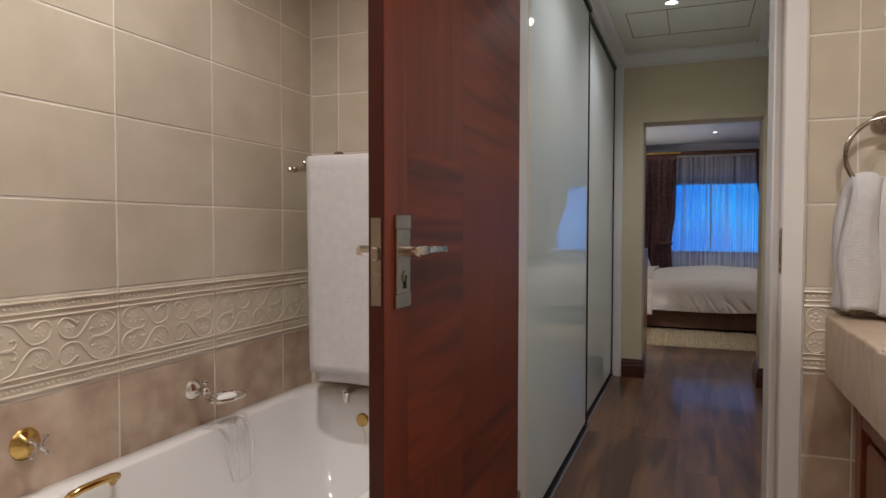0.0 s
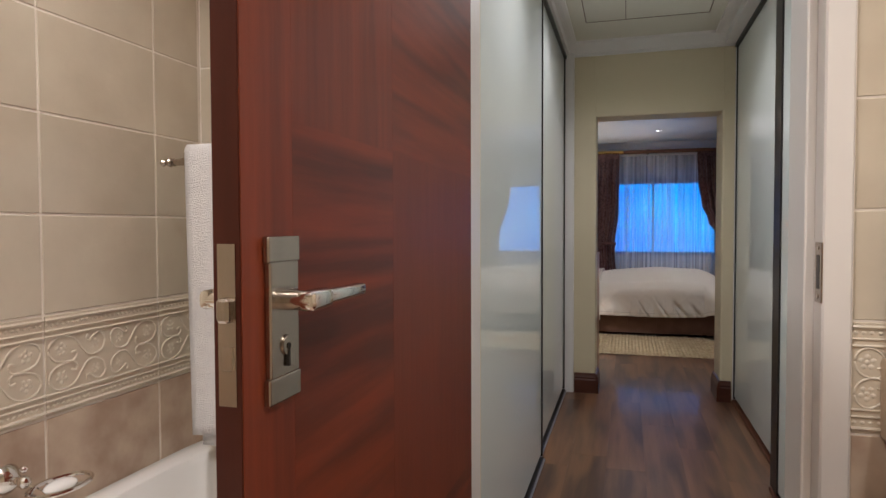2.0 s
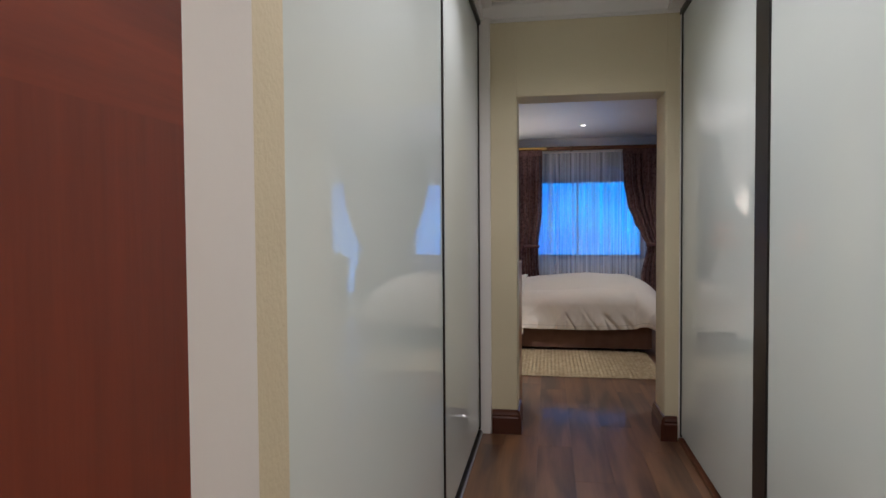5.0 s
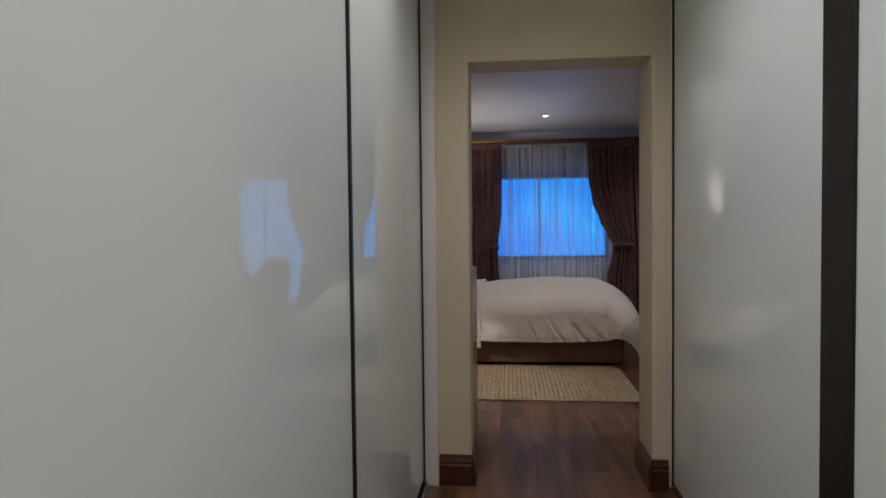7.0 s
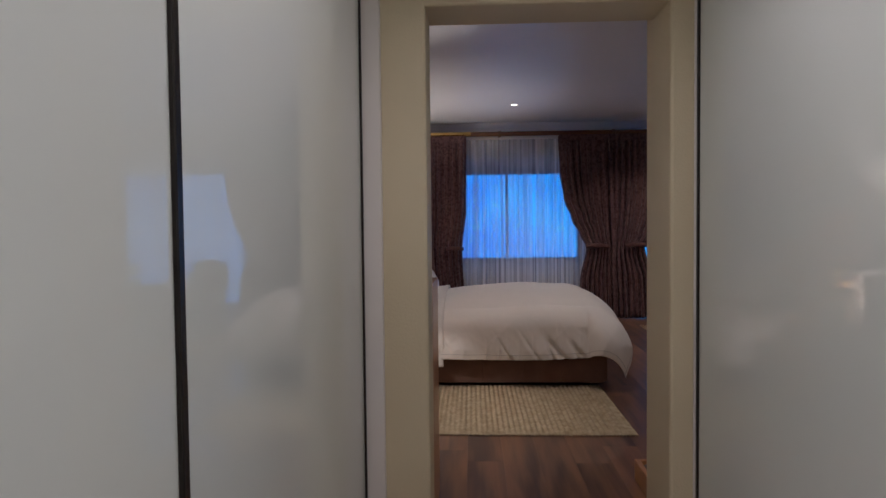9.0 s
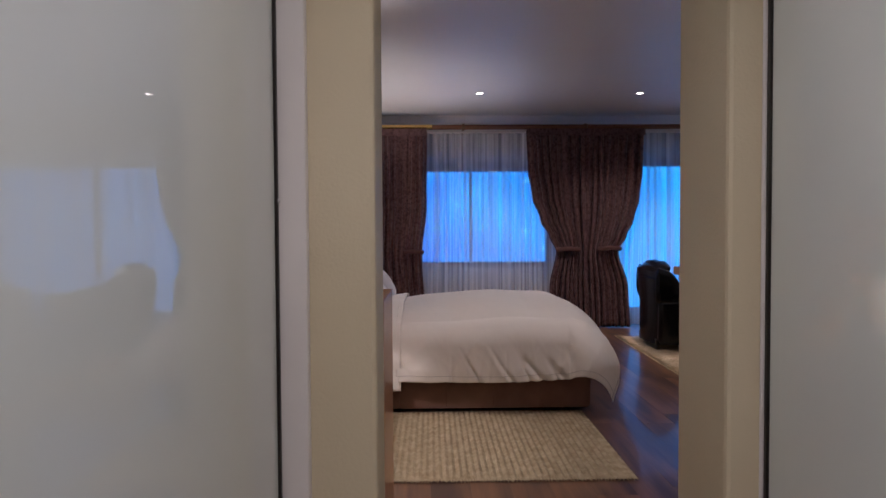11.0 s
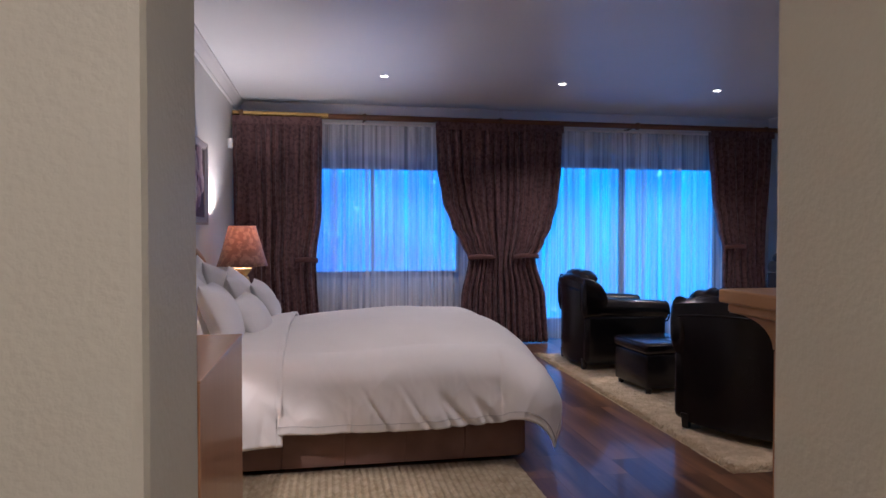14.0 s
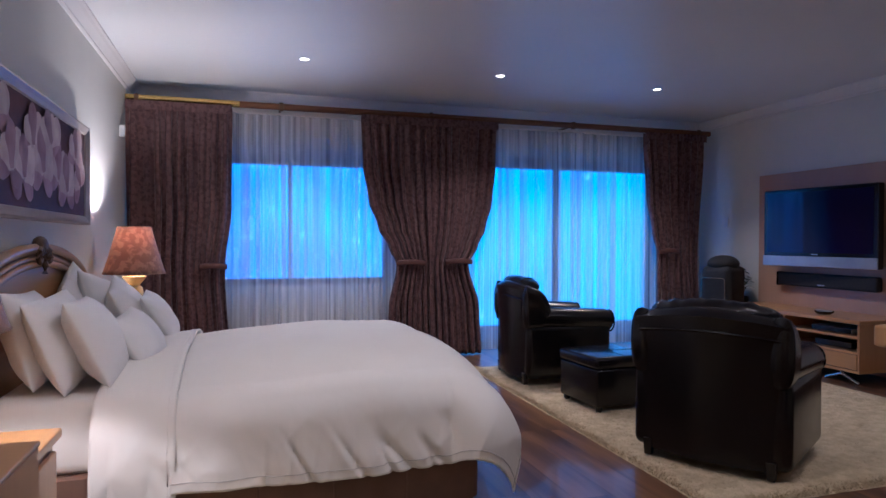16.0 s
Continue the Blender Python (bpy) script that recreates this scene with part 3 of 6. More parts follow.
structure("trim_wardrobe_left", boxm(CLX - 0.06, CLX + 0.07, 6.567, OY0 - 0.001, 0, 2.49, 0.003), WHITE, "white upright trim at the wardrobe's end")
structure("trim_wardrobe_right", boxm(CRX - 0.012, CRX + 0.06, 6.587, OY0 - 0.001, 0, 2.49, 0.003), WHITE, "white upright trim at the other wardrobe's end")
bf = thing("door_buffer", "small white buffer on the wardrobe trim", "buffer", at=pose(CLX + 0.007, 6.558, 1.285) @ Matrix.Scale(0.6, 4))
part("pad", lathe([(0, 0.008), (0.006, 0.007), (0.009, 0.003), (0.009, 0)], 14, pose(0, 0, 0, 0, 90, 0)), WHITE_PL, bf, smooth=True)


# ---- bathroom ----
def relief(width, height):
    """Raised scrolls and border lines of a decorated tile, on a wall that faces -y."""
    bm = bmesh.new()
    for z, r in ((0.012, 0.004), (0.036, 0.0026), (0.05, 0.003), (height - 0.012, 0.004), (height - 0.036, 0.0026), (height - 0.05, 0.003)):
        tube(bm, [(0.001, -0.001, z), (width - 0.001, -0.001, z)], r, 6)
    beads = max(1, round(width / 0.014))
    for k in range(beads):
        u = (k + 0.5) * width / beads
        for z in (0.024, height - 0.024):
            ball(bm, (u, 0.001, z), 0.0042, 6, (1.3, 0.8, 1))
    # a lobe at the joint, running on into a curled drop, mirrored up and down
    scroll = [(0.072, 0.018), (0.084, 0.021), (0.085, 0.006), (0.068, -0.002), (0.045, 0.001), (0.022, 0.010), (0.010, 0.030), (0.020, 0.051), (0.048, 0.060), (0.080, 0.050), (0.101, 0.025), (0.120, 0.006), (0.146, 0.005), (0.166, 0.018), (0.170, 0.041), (0.156, 0.055), (0.138, 0.050), (0.123, 0.039), (0.115, 0.047), (0.122, 0.056)]
    half = width / 2 if width > 0.3 else width
    for mirror in ((False, True) if width > 0.3 else (False,)):
        for up in (1, -1):
            pts = []
            for k in range(len(scroll) - 1):
                a, b, c, d = (Vector(scroll[min(max(k + o, 0), len(scroll) - 1)]) for o in (-1, 0, 1, 2))
                for t in (0, 0.33, 0.66):
                    q = 0.5 * (2 * b + (c - a) * t + (2 * a - 5 * b + 4 * c - d) * t * t + (3 * b - a - 3 * c + d) * t ** 3)
                    pts.append(q)
            line = []
            for q in pts:
                x = q.x * half / 0.18
                line.append((width - x if mirror else x, 0.0, height / 2 + up * (q.y + 0.001)))
            tube(bm, [(a, 0.0, c) for a, b, c in line], 0.0027, 6)
            for px, pz, r in ((0.045, 0.032, 0.012), (0.142, 0.030, 0.010)):
                x = px * half / 0.18
                for k in range(5):
                    g = 2 * math.pi * (k + 0.25) / 5
                    px2, pz2 = x + r * 0.95 * math.cos(g), pz + r * 0.95 * math.sin(g)
                    ball(bm, (width - px2 if mirror else px2, 0.001, height / 2 + up * pz2), r * 0.48, 6, (1.1, 0.45, 1.0))
                ball(bm, (width - x if mirror else x, 0.001, height / 2 + up * pz), r * 0.42, 6, (1.1, 0.6, 1.0))
    return bm


ZROWS = [0.35, 0.575, 0.80, 1.03, 1.253, 1.476, 1.70, 1.923, 2.146, 2.37, 2.55]
tile_mesh = {}


def tile_data(w, h, kind):
    key = (round(w, 3), round(h, 3), kind)
    if key not in tile_mesh:
        bm = boxm(0.0022, w - 0.0022, 0.0, 0.008, 0.0022, h - 0.0022, 0.0018)
        ground = len(bm.faces)
        if kind == "band":
            join(bm, relief(w, h))
        for k, face in enumerate(bm.faces):
            face.material_index = 1 if k >= ground else 0
        me = bpy.data.meshes.new("tile")
        bmesh.ops.recalc_face_normals(bm, faces=bm.faces)
        bm.to_mesh(me)
        bm.free()
        me.materials.append({"band": BAND, "dado": DADO, "tile": TILE}[kind])
        if kind == "band":
            me.materials.append(RELIEF)
        tile_mesh[key] = me
    return tile_mesh[key]


def tiled(name, label, edges, place):
    wall = thing(name, label, "tiling", kind="structure")
    for a, b in zip(edges, edges[1:]):
        for z0, z1 in zip(ZROWS, ZROWS[1:]):
            kind = "dado" if z1 < 0.85 else "band" if z1 < 1.1 else "tile"
            ob = new("tile", tile_data(b - a, z1 - z0, kind))
            ob.parent = wall
            ob.matrix_basis = place(a, z0)
    return wall


tiled("wall_tiles_west", "cream wall tiles over a relief band and terracotta dado", [0.10, 0.38, 0.741, 1.10, 1.459, 1.818, 2.177, 2.536, 2.895, 3.254, 3.442], lambda a, z: pose(BX0, a, z, 0, 0, 90))
tiled("wall_tiles_end", "cream wall tiles at the end of the bath", [-1.27, -1.15, -0.79, -0.622], lambda a, z: pose(a, TUB_END, z))
tiled("wall_tiles_north", "cream wall tiles beside the basin", [0.402, 0.52, 0.88, 1.118], lambda a, z: pose(a, DOOR_Y0, z))


def bathtub():
    t = thing("bathtub", "white enamelled built-in bath below the tiled wall", "bathtub", at=pose(-0.885, 2.6, 0))

    def ring(a, b, z, p, n=72, dy=0.0):
        out = []
        for k in range(n):
            g = 2 * math.pi * k / n
            c, s = math.cos(g), math.sin(g)
            out.append((a * math.copysign(abs(c) ** (2 / p), c), b * math.copysign(abs(s) ** (2 / p), s) + dy, z))
        return out

    bm = bmesh.new()
    rows = [ring(0.383, 0.848, 0.0, 30), ring(0.383, 0.848, 0.57, 30), ring(0.379, 0.844, 0.584, 24), ring(0.37, 0.835, 0.59, 20), ring(0.325, 0.780, 0.589, 13, dy=-0.012), ring(0.314, 0.768, 0.584, 12, dy=-0.012), ring(0.306, 0.758, 0.565, 11, dy=-0.012), ring(0.288, 0.725, 0.40, 8, dy=-0.012), ring(0.265, 0.68, 0.26, 6, dy=-0.012), ring(0.21, 0.60, 0.19, 5), ring(0.01, 0.02, 0.18, 2)]
    vs = [[bm.verts.new(v) for v in r] for r in rows]
    for a, b in zip(vs, vs[1:]):
        for k in range(len(a)):
            bm.faces.new((a[k], a[(k + 1) % len(a)], b[(k + 1) % len(a)], b[k]))
    part("tub_body", bm, ENAMEL, t, smooth=True)
    part("overflow", lathe([(0, 0.012), (0.02, 0.012), (0.026, 0.006), (0.028, 0.0)], 20, pose(-0.10, 0.738, 0.49, 82, 0, 0)), BRASS, t, "round brass overflow cap", True)
    ch = bmesh.new()
    for k in range(16):
        ball(ch, (-0.10 + 0.022 * math.sin(math.pi * k / 15), 0.722 - 0.006 * math.sin(math.pi * k / 15), 0.478 - 0.0068 * k), 0.0026, 6)
    part("plug_chain", ch, CHROME, t, "fine beaded plug chain")
    g = bmesh.new()
    tube(g, [(-0.305, -0.29, 0.565), (-0.285, -0.287, 0.585), (-0.278, -0.265, 0.592), (-0.278, -0.185, 0.592), (-0.285, -0.163, 0.585), (-0.305, -0.16, 0.565)], 0.009, 10)
    part("grab_handle", g, BRASS, t, "brass grab handle on the rim", True)
    m = bmesh.new()
    rod(m, (-0.15, 0.80, 0.585), (-0.15, 0.80, 0.615), 0.018)
    rod(m, (-0.15, 0.81, 0.610), (-0.15, 0.70, 0.590), 0.015, 0.014)
    rod(m, (-0.15, 0.705, 0.592), (-0.15, 0.70, 0.558), 0.014, 0.013)
    rod(m, (-0.06, 0.78, 0.585), (-0.06, 0.78, 0.62), 0.015)
    ball(m, (-0.06, 0.78, 0.63), 0.02, 10, (1, 1, 0.7))
    part("mixer", m, CHROME, t, "chrome bath mixer at the bath's end", True)


bathtub()


def soap_dish():
    d = thing("soap_dish", "chrome wall soap dish with a white soap bar", "soap dish", at=pose(BX0, 2.80, 0.70))
    r = lathe([(0, 0.02), (0.012, 0.02), (0.022, 0.012), (0.03, 0.004), (0.032, 0)], 24, pose(0, 0, 0, 0, 90, 0))
    rod(r, (0, 0, 0), (0.05, 0.0, 0.0), 0.008)
    ball(r, (0.045, 0, 0.0), 0.014)
    ball(r, (0.045, 0, 0.026), 0.008, 8)
    part("wall_rose", r, CHROME, d, smooth=True)
    o = bmesh.new()
    tube(o, [(0.075 + 0.045 * math.cos(a), 0.06 + 0.07 * math.sin(a), -0.026) for a in [2 * math.pi * k / 28 for k in range(28)]], 0.005, 8, True)
    tube(o, [(0.045, 0.0, 0), (0.06, 0.008, -0.012), (0.06, 0.0, -0.026)], 0.005, 8)
    for k in range(-2, 3):
        tube(o, [(0.036, 0.06 + 0.022 * k, -0.028), (0.075, 0.06 + 0.022 * k, -0.040), (0.114, 0.06 + 0.022 * k, -0.028)], 0.002, 6)
    part("wire_tray", o, CHROME, d, smooth=True)
    s = thing("soap_bar", "white oval soap bar in the chrome dish", "soap", at=pose(BX0 + 0.075, 2.86, 0.6725))
    part("soap", ball(bmesh.new(), (0, 0, 0), 0.03, 16, (0.8, 1.3, 0.45)), ENAMEL, s, smooth=True)


soap_dish()


def wall_tap():
    t = thing("wall_tap", "brass wall tap with a chrome cross handle", "tap", at=pose(BX0, 2.28, 0.70) @ Matrix.Scale(0.68, 4))
    part("rose", lathe([(0, 0.03), (0.018, 0.03), (0.026, 0.022), (0.04, 0.012), (0.052, 0.004), (0.054, 0)], 30, pose(0, 0, 0, 0, 90, 0)), BRASS, t, "round polished brass rose", True)
    h = bmesh.new()
    rod(h, (0.02, 0, 0), (0.075, 0, 0), 0.011)
    for a in (45, 135, 225, 315):
        c, s = math.cos(radians(a)), math.sin(radians(a))
        rod(h, (0.066, 0, 0), (0.066, 0.036 * c, 0.036 * s), 0.006, 0.005)
        ball(h, (0.066, 0.038 * c, 0.038 * s), 0.009, 10)
    ball(h, (0.078, 0, 0), 0.012, 10)
    part("cross_handle", h, CHROME, t, "chrome cross handle", True)


wall_tap()


def bath_rack():
    r = thing("wire_bath_rack", "bent white wire rack hooked over the bath rim", "bath rack", at=pose(-1.205, 2.845, 0.592))
    bm = bmesh.new()
    for k in range(7):
        y = -0.057 + 0.019 * k
        tube(bm, [(0.012, y, 0.004), (0.040, y, 0.001), (0.058, y * 0.97, -0.02), (0.074, y * 0.86, -0.09), (0.082, y * 0.74, -0.148 - 0.008 * (1 - abs(k - 3) / 3))], 0.0009, 5)
    tube(bm, [(-0.01, -0.066, 0.004), (0.03, -0.066, 0.005), (0.058, -0.064, -0.02), (0.074, -0.058, -0.09), (0.082, -0.046, -0.148), (0.084, -0.02, -0.158), (0.084, 0.02, -0.158), (0.082, 0.046, -0.148), (0.074, 0.058, -0.09), (0.058, 0.064, -0.02), (0.03, 0.066, 0.005), (-0.01, 0.066, 0.004)], 0.0020, 8, True)
    part("wire_frame", bm, WHITE_PL, r, smooth=True)


bath_rack()


def towel_rail():
    r = thing("towel_rail", "double steel towel rail with turned finials on the tiled wall", "towel rail", at=pose(0, 0, 0))
    for y, z, x0 in ((3.2, 1.392, -1.185), (3.30, 1.425, -1.19)):
        b = bmesh.new()
        rod(b, (x0, y, z), (-0.60, y, z), 0.0085)
        part("bar", b, STEEL, r, smooth=True)
        f = lathe([(0, -0.022), (0.006, -0.02), (0.010, -0.013), (0.006, -0.006), (0.009, 0.0), (0.012, 0.008), (0.008, 0.014), (0.0105, 0.02), (0, 0.024)], 16, pose(x0, y, z, 0, 90, 0))
        part("finial", f, STEEL, r, smooth=True)
    for x in (-1.15, -0.66):
        a = bmesh.new()
        tube(a, [(x, 3.45, 1.45), (x, 3.36, 1.45), (x, 3.30, 1.425), (x, 3.2, 1.392)], 0.008, 8)
        join(a, lathe([(0, 0.018), (0.02, 0.016), (0.03, 0.006), (0.032, 0)], 20, pose(x, 3.45, 1.45, 90, 0, 0)))
        part("bracket", a, STEEL, r, smooth=True)


towel_rail()


def bath_towel():
    t = thing("bath_towel", "large white bath towel hanging folded over the rail", "towel", at=pose(0, 0, 0))

    def f(u, v):
        x = -1.115 + 0.50 * u
        s = v * 1.56
        if s < 0.74:
            y, z = 3.182, 0.69 + s
        elif s < 0.79:
            g = (s - 0.74) / 0.05 * math.pi
            y, z = 3.2 - 0.018 * math.cos(g), 1.43 - 0.018 + 0.02 * math.sin(g)
        else:
            y, z = 3.218, 1.42 - (s - 0.79)
        wob = 0.006 * math.sin(9 * u + 2) * (1.45 - z)
        z += 0.012 * math.sin(5 * u) * (1.4 - z) - 0.02 * u * (1.42 - z)
        return Vector((x + 0.012 * (1.42 - z), y + wob + (0.004 if v > 0.5 else 0), z))

    part("cloth", grid(24, 60, f), TOWEL, t, smooth=True)
    thick(t.children[0], 0.016)


bath_towel()


# the open bathroom door
def open_door():
    d = thing("door_1", "open red-brown sapele veneer door standing into the bathroom", "door", kind="structure")
    XF, XB, Y0, Y1, Z1 = -0.394, -0.426, 2.33, 3.283, 2.05
    part("leaf", boxm(XB, XF - 0.0012, Y0, Y1, 0.008, Z1, 0.002), DOOR_V, d)
    for y0, y1, z0, z1, m in ((Y0, 2.43, 0.008, Z1, DOOR_V), (2.43, 2.75, 1.34, Z1, DOOR_V), (2.43, 2.75, 0.66, 1.34, DOOR_H), (2.43, 2.75, 0.008, 0.66, DOOR_V), (2.75, Y1, 1.34, Z1, DOOR_H), (2.75, Y1, 0.66, 1.34, DOOR_P), (2.75, Y1, 0.008, 0.66, DOOR_H)):
        part("veneer_panel", boxm(XF - 0.0012, XF, y0 + 0.0002, y1 - 0.0002, z0, z1), m, d)
    part("edge_lipping", boxm(XB + 0.0005, XF - 0.0017, Y0 - 0.0012, Y0 + 0.004, 0.01, Z1 - 0.002, 0.0005), DOOR_E, d, "dark stained edge lipping")
    h = part("handle_plate", boxm(XF, XF + 0.008, 2.369, 2.428, 1.062, 1.185, 0.002, 2), STEEL, d, "brushed steel handle plate")
    ends = bmesh.new()
    box(ends, XF, XF + 0.0082, 2.366, 2.431, 1.184, 1.212, 0.002, 2)
    box(ends, XF, XF + 0.0082, 2.366, 2.431, 1.035, 1.063, 0.002, 2)
    part("plate_end", ends, STEEL, h)
    k = bmesh.new()
    rod(k, (XF + 0.006, 2.400, 1.095), (XF + 0.0105, 2.400, 1.095), 0.011)
    part("keyhole_cover", k, STEEL, h)
    # No hole is cut; a raised black shape gives its shade.
    k = bmesh.new()
    rod(k, (XF + 0.008, 2.400, 1.094), (XF + 0.0115, 2.400, 1.094), 0.0035)
    box(k, XF + 0.008, XF + 0.0115, 2.3985, 2.4015, 1.072, 1.094)
    part("keyhole", k, BLACK, h, "raised black shape for the shade in the keyhole")
    lv = bmesh.new()
    rod(lv, (XF + 0.004, 2.400, 1.143), (XF + 0.04, 2.400, 1.143), 0.011)
    box(lv, XF + 0.024, XF + 0.046, 2.390, 2.44, 1.132, 1.154, 0.006, 3)
    box(lv, XF + 0.027, XF + 0.042, 2.44, 2.542, 1.135, 1.151, 0.005, 3)
    part("lever", lv, CHROME, d, "polished lever handle", True)
    part("latch_plate", boxm(XB + 0.006, XF - 0.006, Y0 - 0.0024, Y0 + 0.004, 1.045, 1.205), STEEL, d, "steel mortice lock face")
    b = bmesh.new()
    box(b, XB + 0.009, XF - 0.009, Y0 - 0.012, Y0, 1.128, 1.152, 0.003)
    box(b, XB + 0.009, XF - 0.009, Y0 - 0.0035, Y0, 1.080, 1.104, 0.001)
    part("latch_bolt", b, STEEL, d, "steel latch and bolt")
    o = bmesh.new()
    rod(o, (XB - 0.045, 2.388, 1.143), (XB, 2.388, 1.143), 0.011)
    box(o, XB - 0.055, XB - 0.036, 2.378, 2.556, 1.133, 1.153, 0.005, 2)
    part("lever", o, CHROME, d, smooth=True)
    part("handle_plate", boxm(XB - 0.008, XB, 2.355, 2.42, 1.035, 1.212, 0.002), STEEL, d)
    for z in (0.25,):
        hb = bmesh.new()
        rod(hb, (XF + 0.002, Y1 + 0.004, z), (XF + 0.002, Y1 + 0.004, z + 0.09), 0.006)
        part("hinge", hb, STEEL, d)


open_door()
sp = thing("strike_plate", "steel strike plate let into the white jamb", "strike plate", at=pose(0.345, 3.262, 1.126))
part("plate", boxm(-0.0015, 0.002, -0.022, 0.024, -0.062, 0.062, 0.0008), STEEL, sp)
# Black block on the plate, giving the shade of a hole that isn't cut.
part("recess", boxm(-0.0022, 0.0, -0.008, 0.012, -0.034, 0.036), BLACK, sp, "raised black block for the shade in the latch hole")
for z in (-0.05, 0.05):
    part("screw", rod(bmesh.new(), (-0.003, 0.002, z), (0, 0.002, z), 0.004, seg=10), CHROME, sp)


def vanity():
    v = thing("vanity_cabinet", "dark mahogany vanity cabinet under the stone top", "cabinet")
    part("carcass", boxm(0.53, BX1 - 0.002, 1.95, DOOR_Y0 - 0.002, 0.08, 0.80), VANITY, v)
    part("plinth", boxm(0.57, BX1 - 0.002, 1.96, DOOR_Y0 - 0.002, 0.0, 0.08), VANITY, v)
    for y0, y1 in ((2.62, 3.17), (2.02, 2.58)):
        b = bmesh.new()
        box(b, 0.512, 0.53, y0, y0 + 0.06, 0.12, 0.76, 0.003)
        box(b, 0.512, 0.53, y1 - 0.06, y1, 0.12, 0.76, 0.003)
        box(b, 0.512, 0.53, y0 + 0.06, y1 - 0.06, 0.12, 0.18, 0.003)
        box(b, 0.512, 0.53, y0 + 0.06, y1 - 0.06, 0.70, 0.76, 0.003)
        dr = part("cabinet_door", b, VANITY, v)
        part("raised_panel", boxm(0.517, 0.53, y0 + 0.085, y1 - 0.085, 0.205, 0.675, 0.008), VANITY, dr)
        kn = ball(bmesh.new(), (0.50, y0 + 0.03 if y0 > 2.5 else y1 - 0.03, 0.60), 0.013, 12)
        part("knob", kn, BRASS, dr, "small brass knob")
    c = thing("stone_counter", "sandstone vanity top with a deep front edge", "counter")
    def chipped(u, v):
        """Front of the slab from its underside, round the rough upper arris, onto the top."""
        y = 1.93 + (DOOR_Y0 - 0.001 - 1.93) * u
        k = noise.noise(Vector((y * 34, v * 5, 2.0)))
        k2 = noise.noise(Vector((y * 90, v * 9, 6.0)))
        if v < 0.55:
            s = v / 0.55
            return Vector((0.455 + 0.0025 * k + 0.0015 * k2, y, 0.80 + 0.150 * s))
        s = (v - 0.55) / 0.45
        if s < 0.35:
            a = s / 0.35 * math.pi / 2
            rr = 0.008 + 0.005 * max(0.0, k) + 0.003 * k2
            return Vector((0.455 + rr * (1 - math.cos(a)) + 0.0025 * k * (1 - s), y, 0.950 + 0.008 * math.sin(a) - 0.004 * max(0.0, k)))
        g = (s - 0.35) / 0.65
        return Vector((0.463 + 0.10 * g, y, 0.958))
    part("slab", boxm(0.461, BX1 - 0.001, 1.93, DOOR_Y0 - 0.001, 0.80, 0.9565), STONE, c)
    part("chipped_front", grid(150, 24, chipped), STONE, c, "rock-faced chipped front edge", True)


vanity()


def towel_ring():
    r = thing("towel_ring", "polished steel towel ring on the tiled wall", "towel ring", at=pose(0.575, DOOR_Y0, 1.46))
    w = lathe([(0, 0.05), (0.014, 0.05), (0.02, 0.04), (0.016, 0.028), (0.026, 0.014), (0.03, 0.006), (0.03, 0)], 24, pose(0, 0, 0, 90, 0, 0))
    part("wall_rose", w, STEEL, r, smooth=True)
    t = bmesh.new()
    tube(t, [(0.092 * math.sin(a), -0.045, -0.086 + 0.092 * math.cos(a)) for a in [2 * math.pi * k / 40 for k in range(40)]], 0.0065, 10, True)
    part("ring", t, STEEL, r, smooth=True)
    e = thing("hand_towel", "white terry hand towel folded through the ring", "towel", at=pose(0.575, DOOR_Y0 - 0.045, 1.285))

    def f(u, v):
        s = (v - 0.5) * 2
        pinch = 0.80 + 0.20 * min(1, abs(s) * 1.6)
        x = (u - 0.5) * 0.20 * pinch + 0.006 * math.sin(14 * v + 5 * u)
        y = -0.028 * math.tanh(s * 9) * (1 + 0.2 * math.sin(12 * u))
        z = 0.022 - 0.33 * abs(s) ** 1.05 + 0.008 * math.sin(9 * u)
        return Vector((x, y + 0.006 * math.sin(20 * u), z))

    part("cloth", grid(26, 60, f), TOWEL, e, smooth=True)
    thick(e.children[0], 0.034)
    k = thing("wall_hook", "small white round hook on the tiles", "hook", at=pose(0.585, DOOR_Y0, 1.735))
    part("knob", lathe([(0, 0.02), (0.008, 0.019), (0.01, 0.012), (0.007, 0.006), (0.013, 0.002), (0.013, 0)], 18, pose(0, 0, 0, 90, 0, 0)), WHITE_PL, k, smooth=True)


towel_ring()


# ---- bed ----
BN, BF, BFOOT, BHEAD = 9.27, 10.92, 0.93, -1.0


def fold(d, r):
    """How far out and how far down a cloth gets that runs d past an edge rounded by r."""
    if d <= 0:
        return d, 0.0
    a = min(d / r, math.pi / 2)
    return r * math.sin(a), r * (1 - math.cos(a)) + max(0.0, d - r * math.pi / 2)


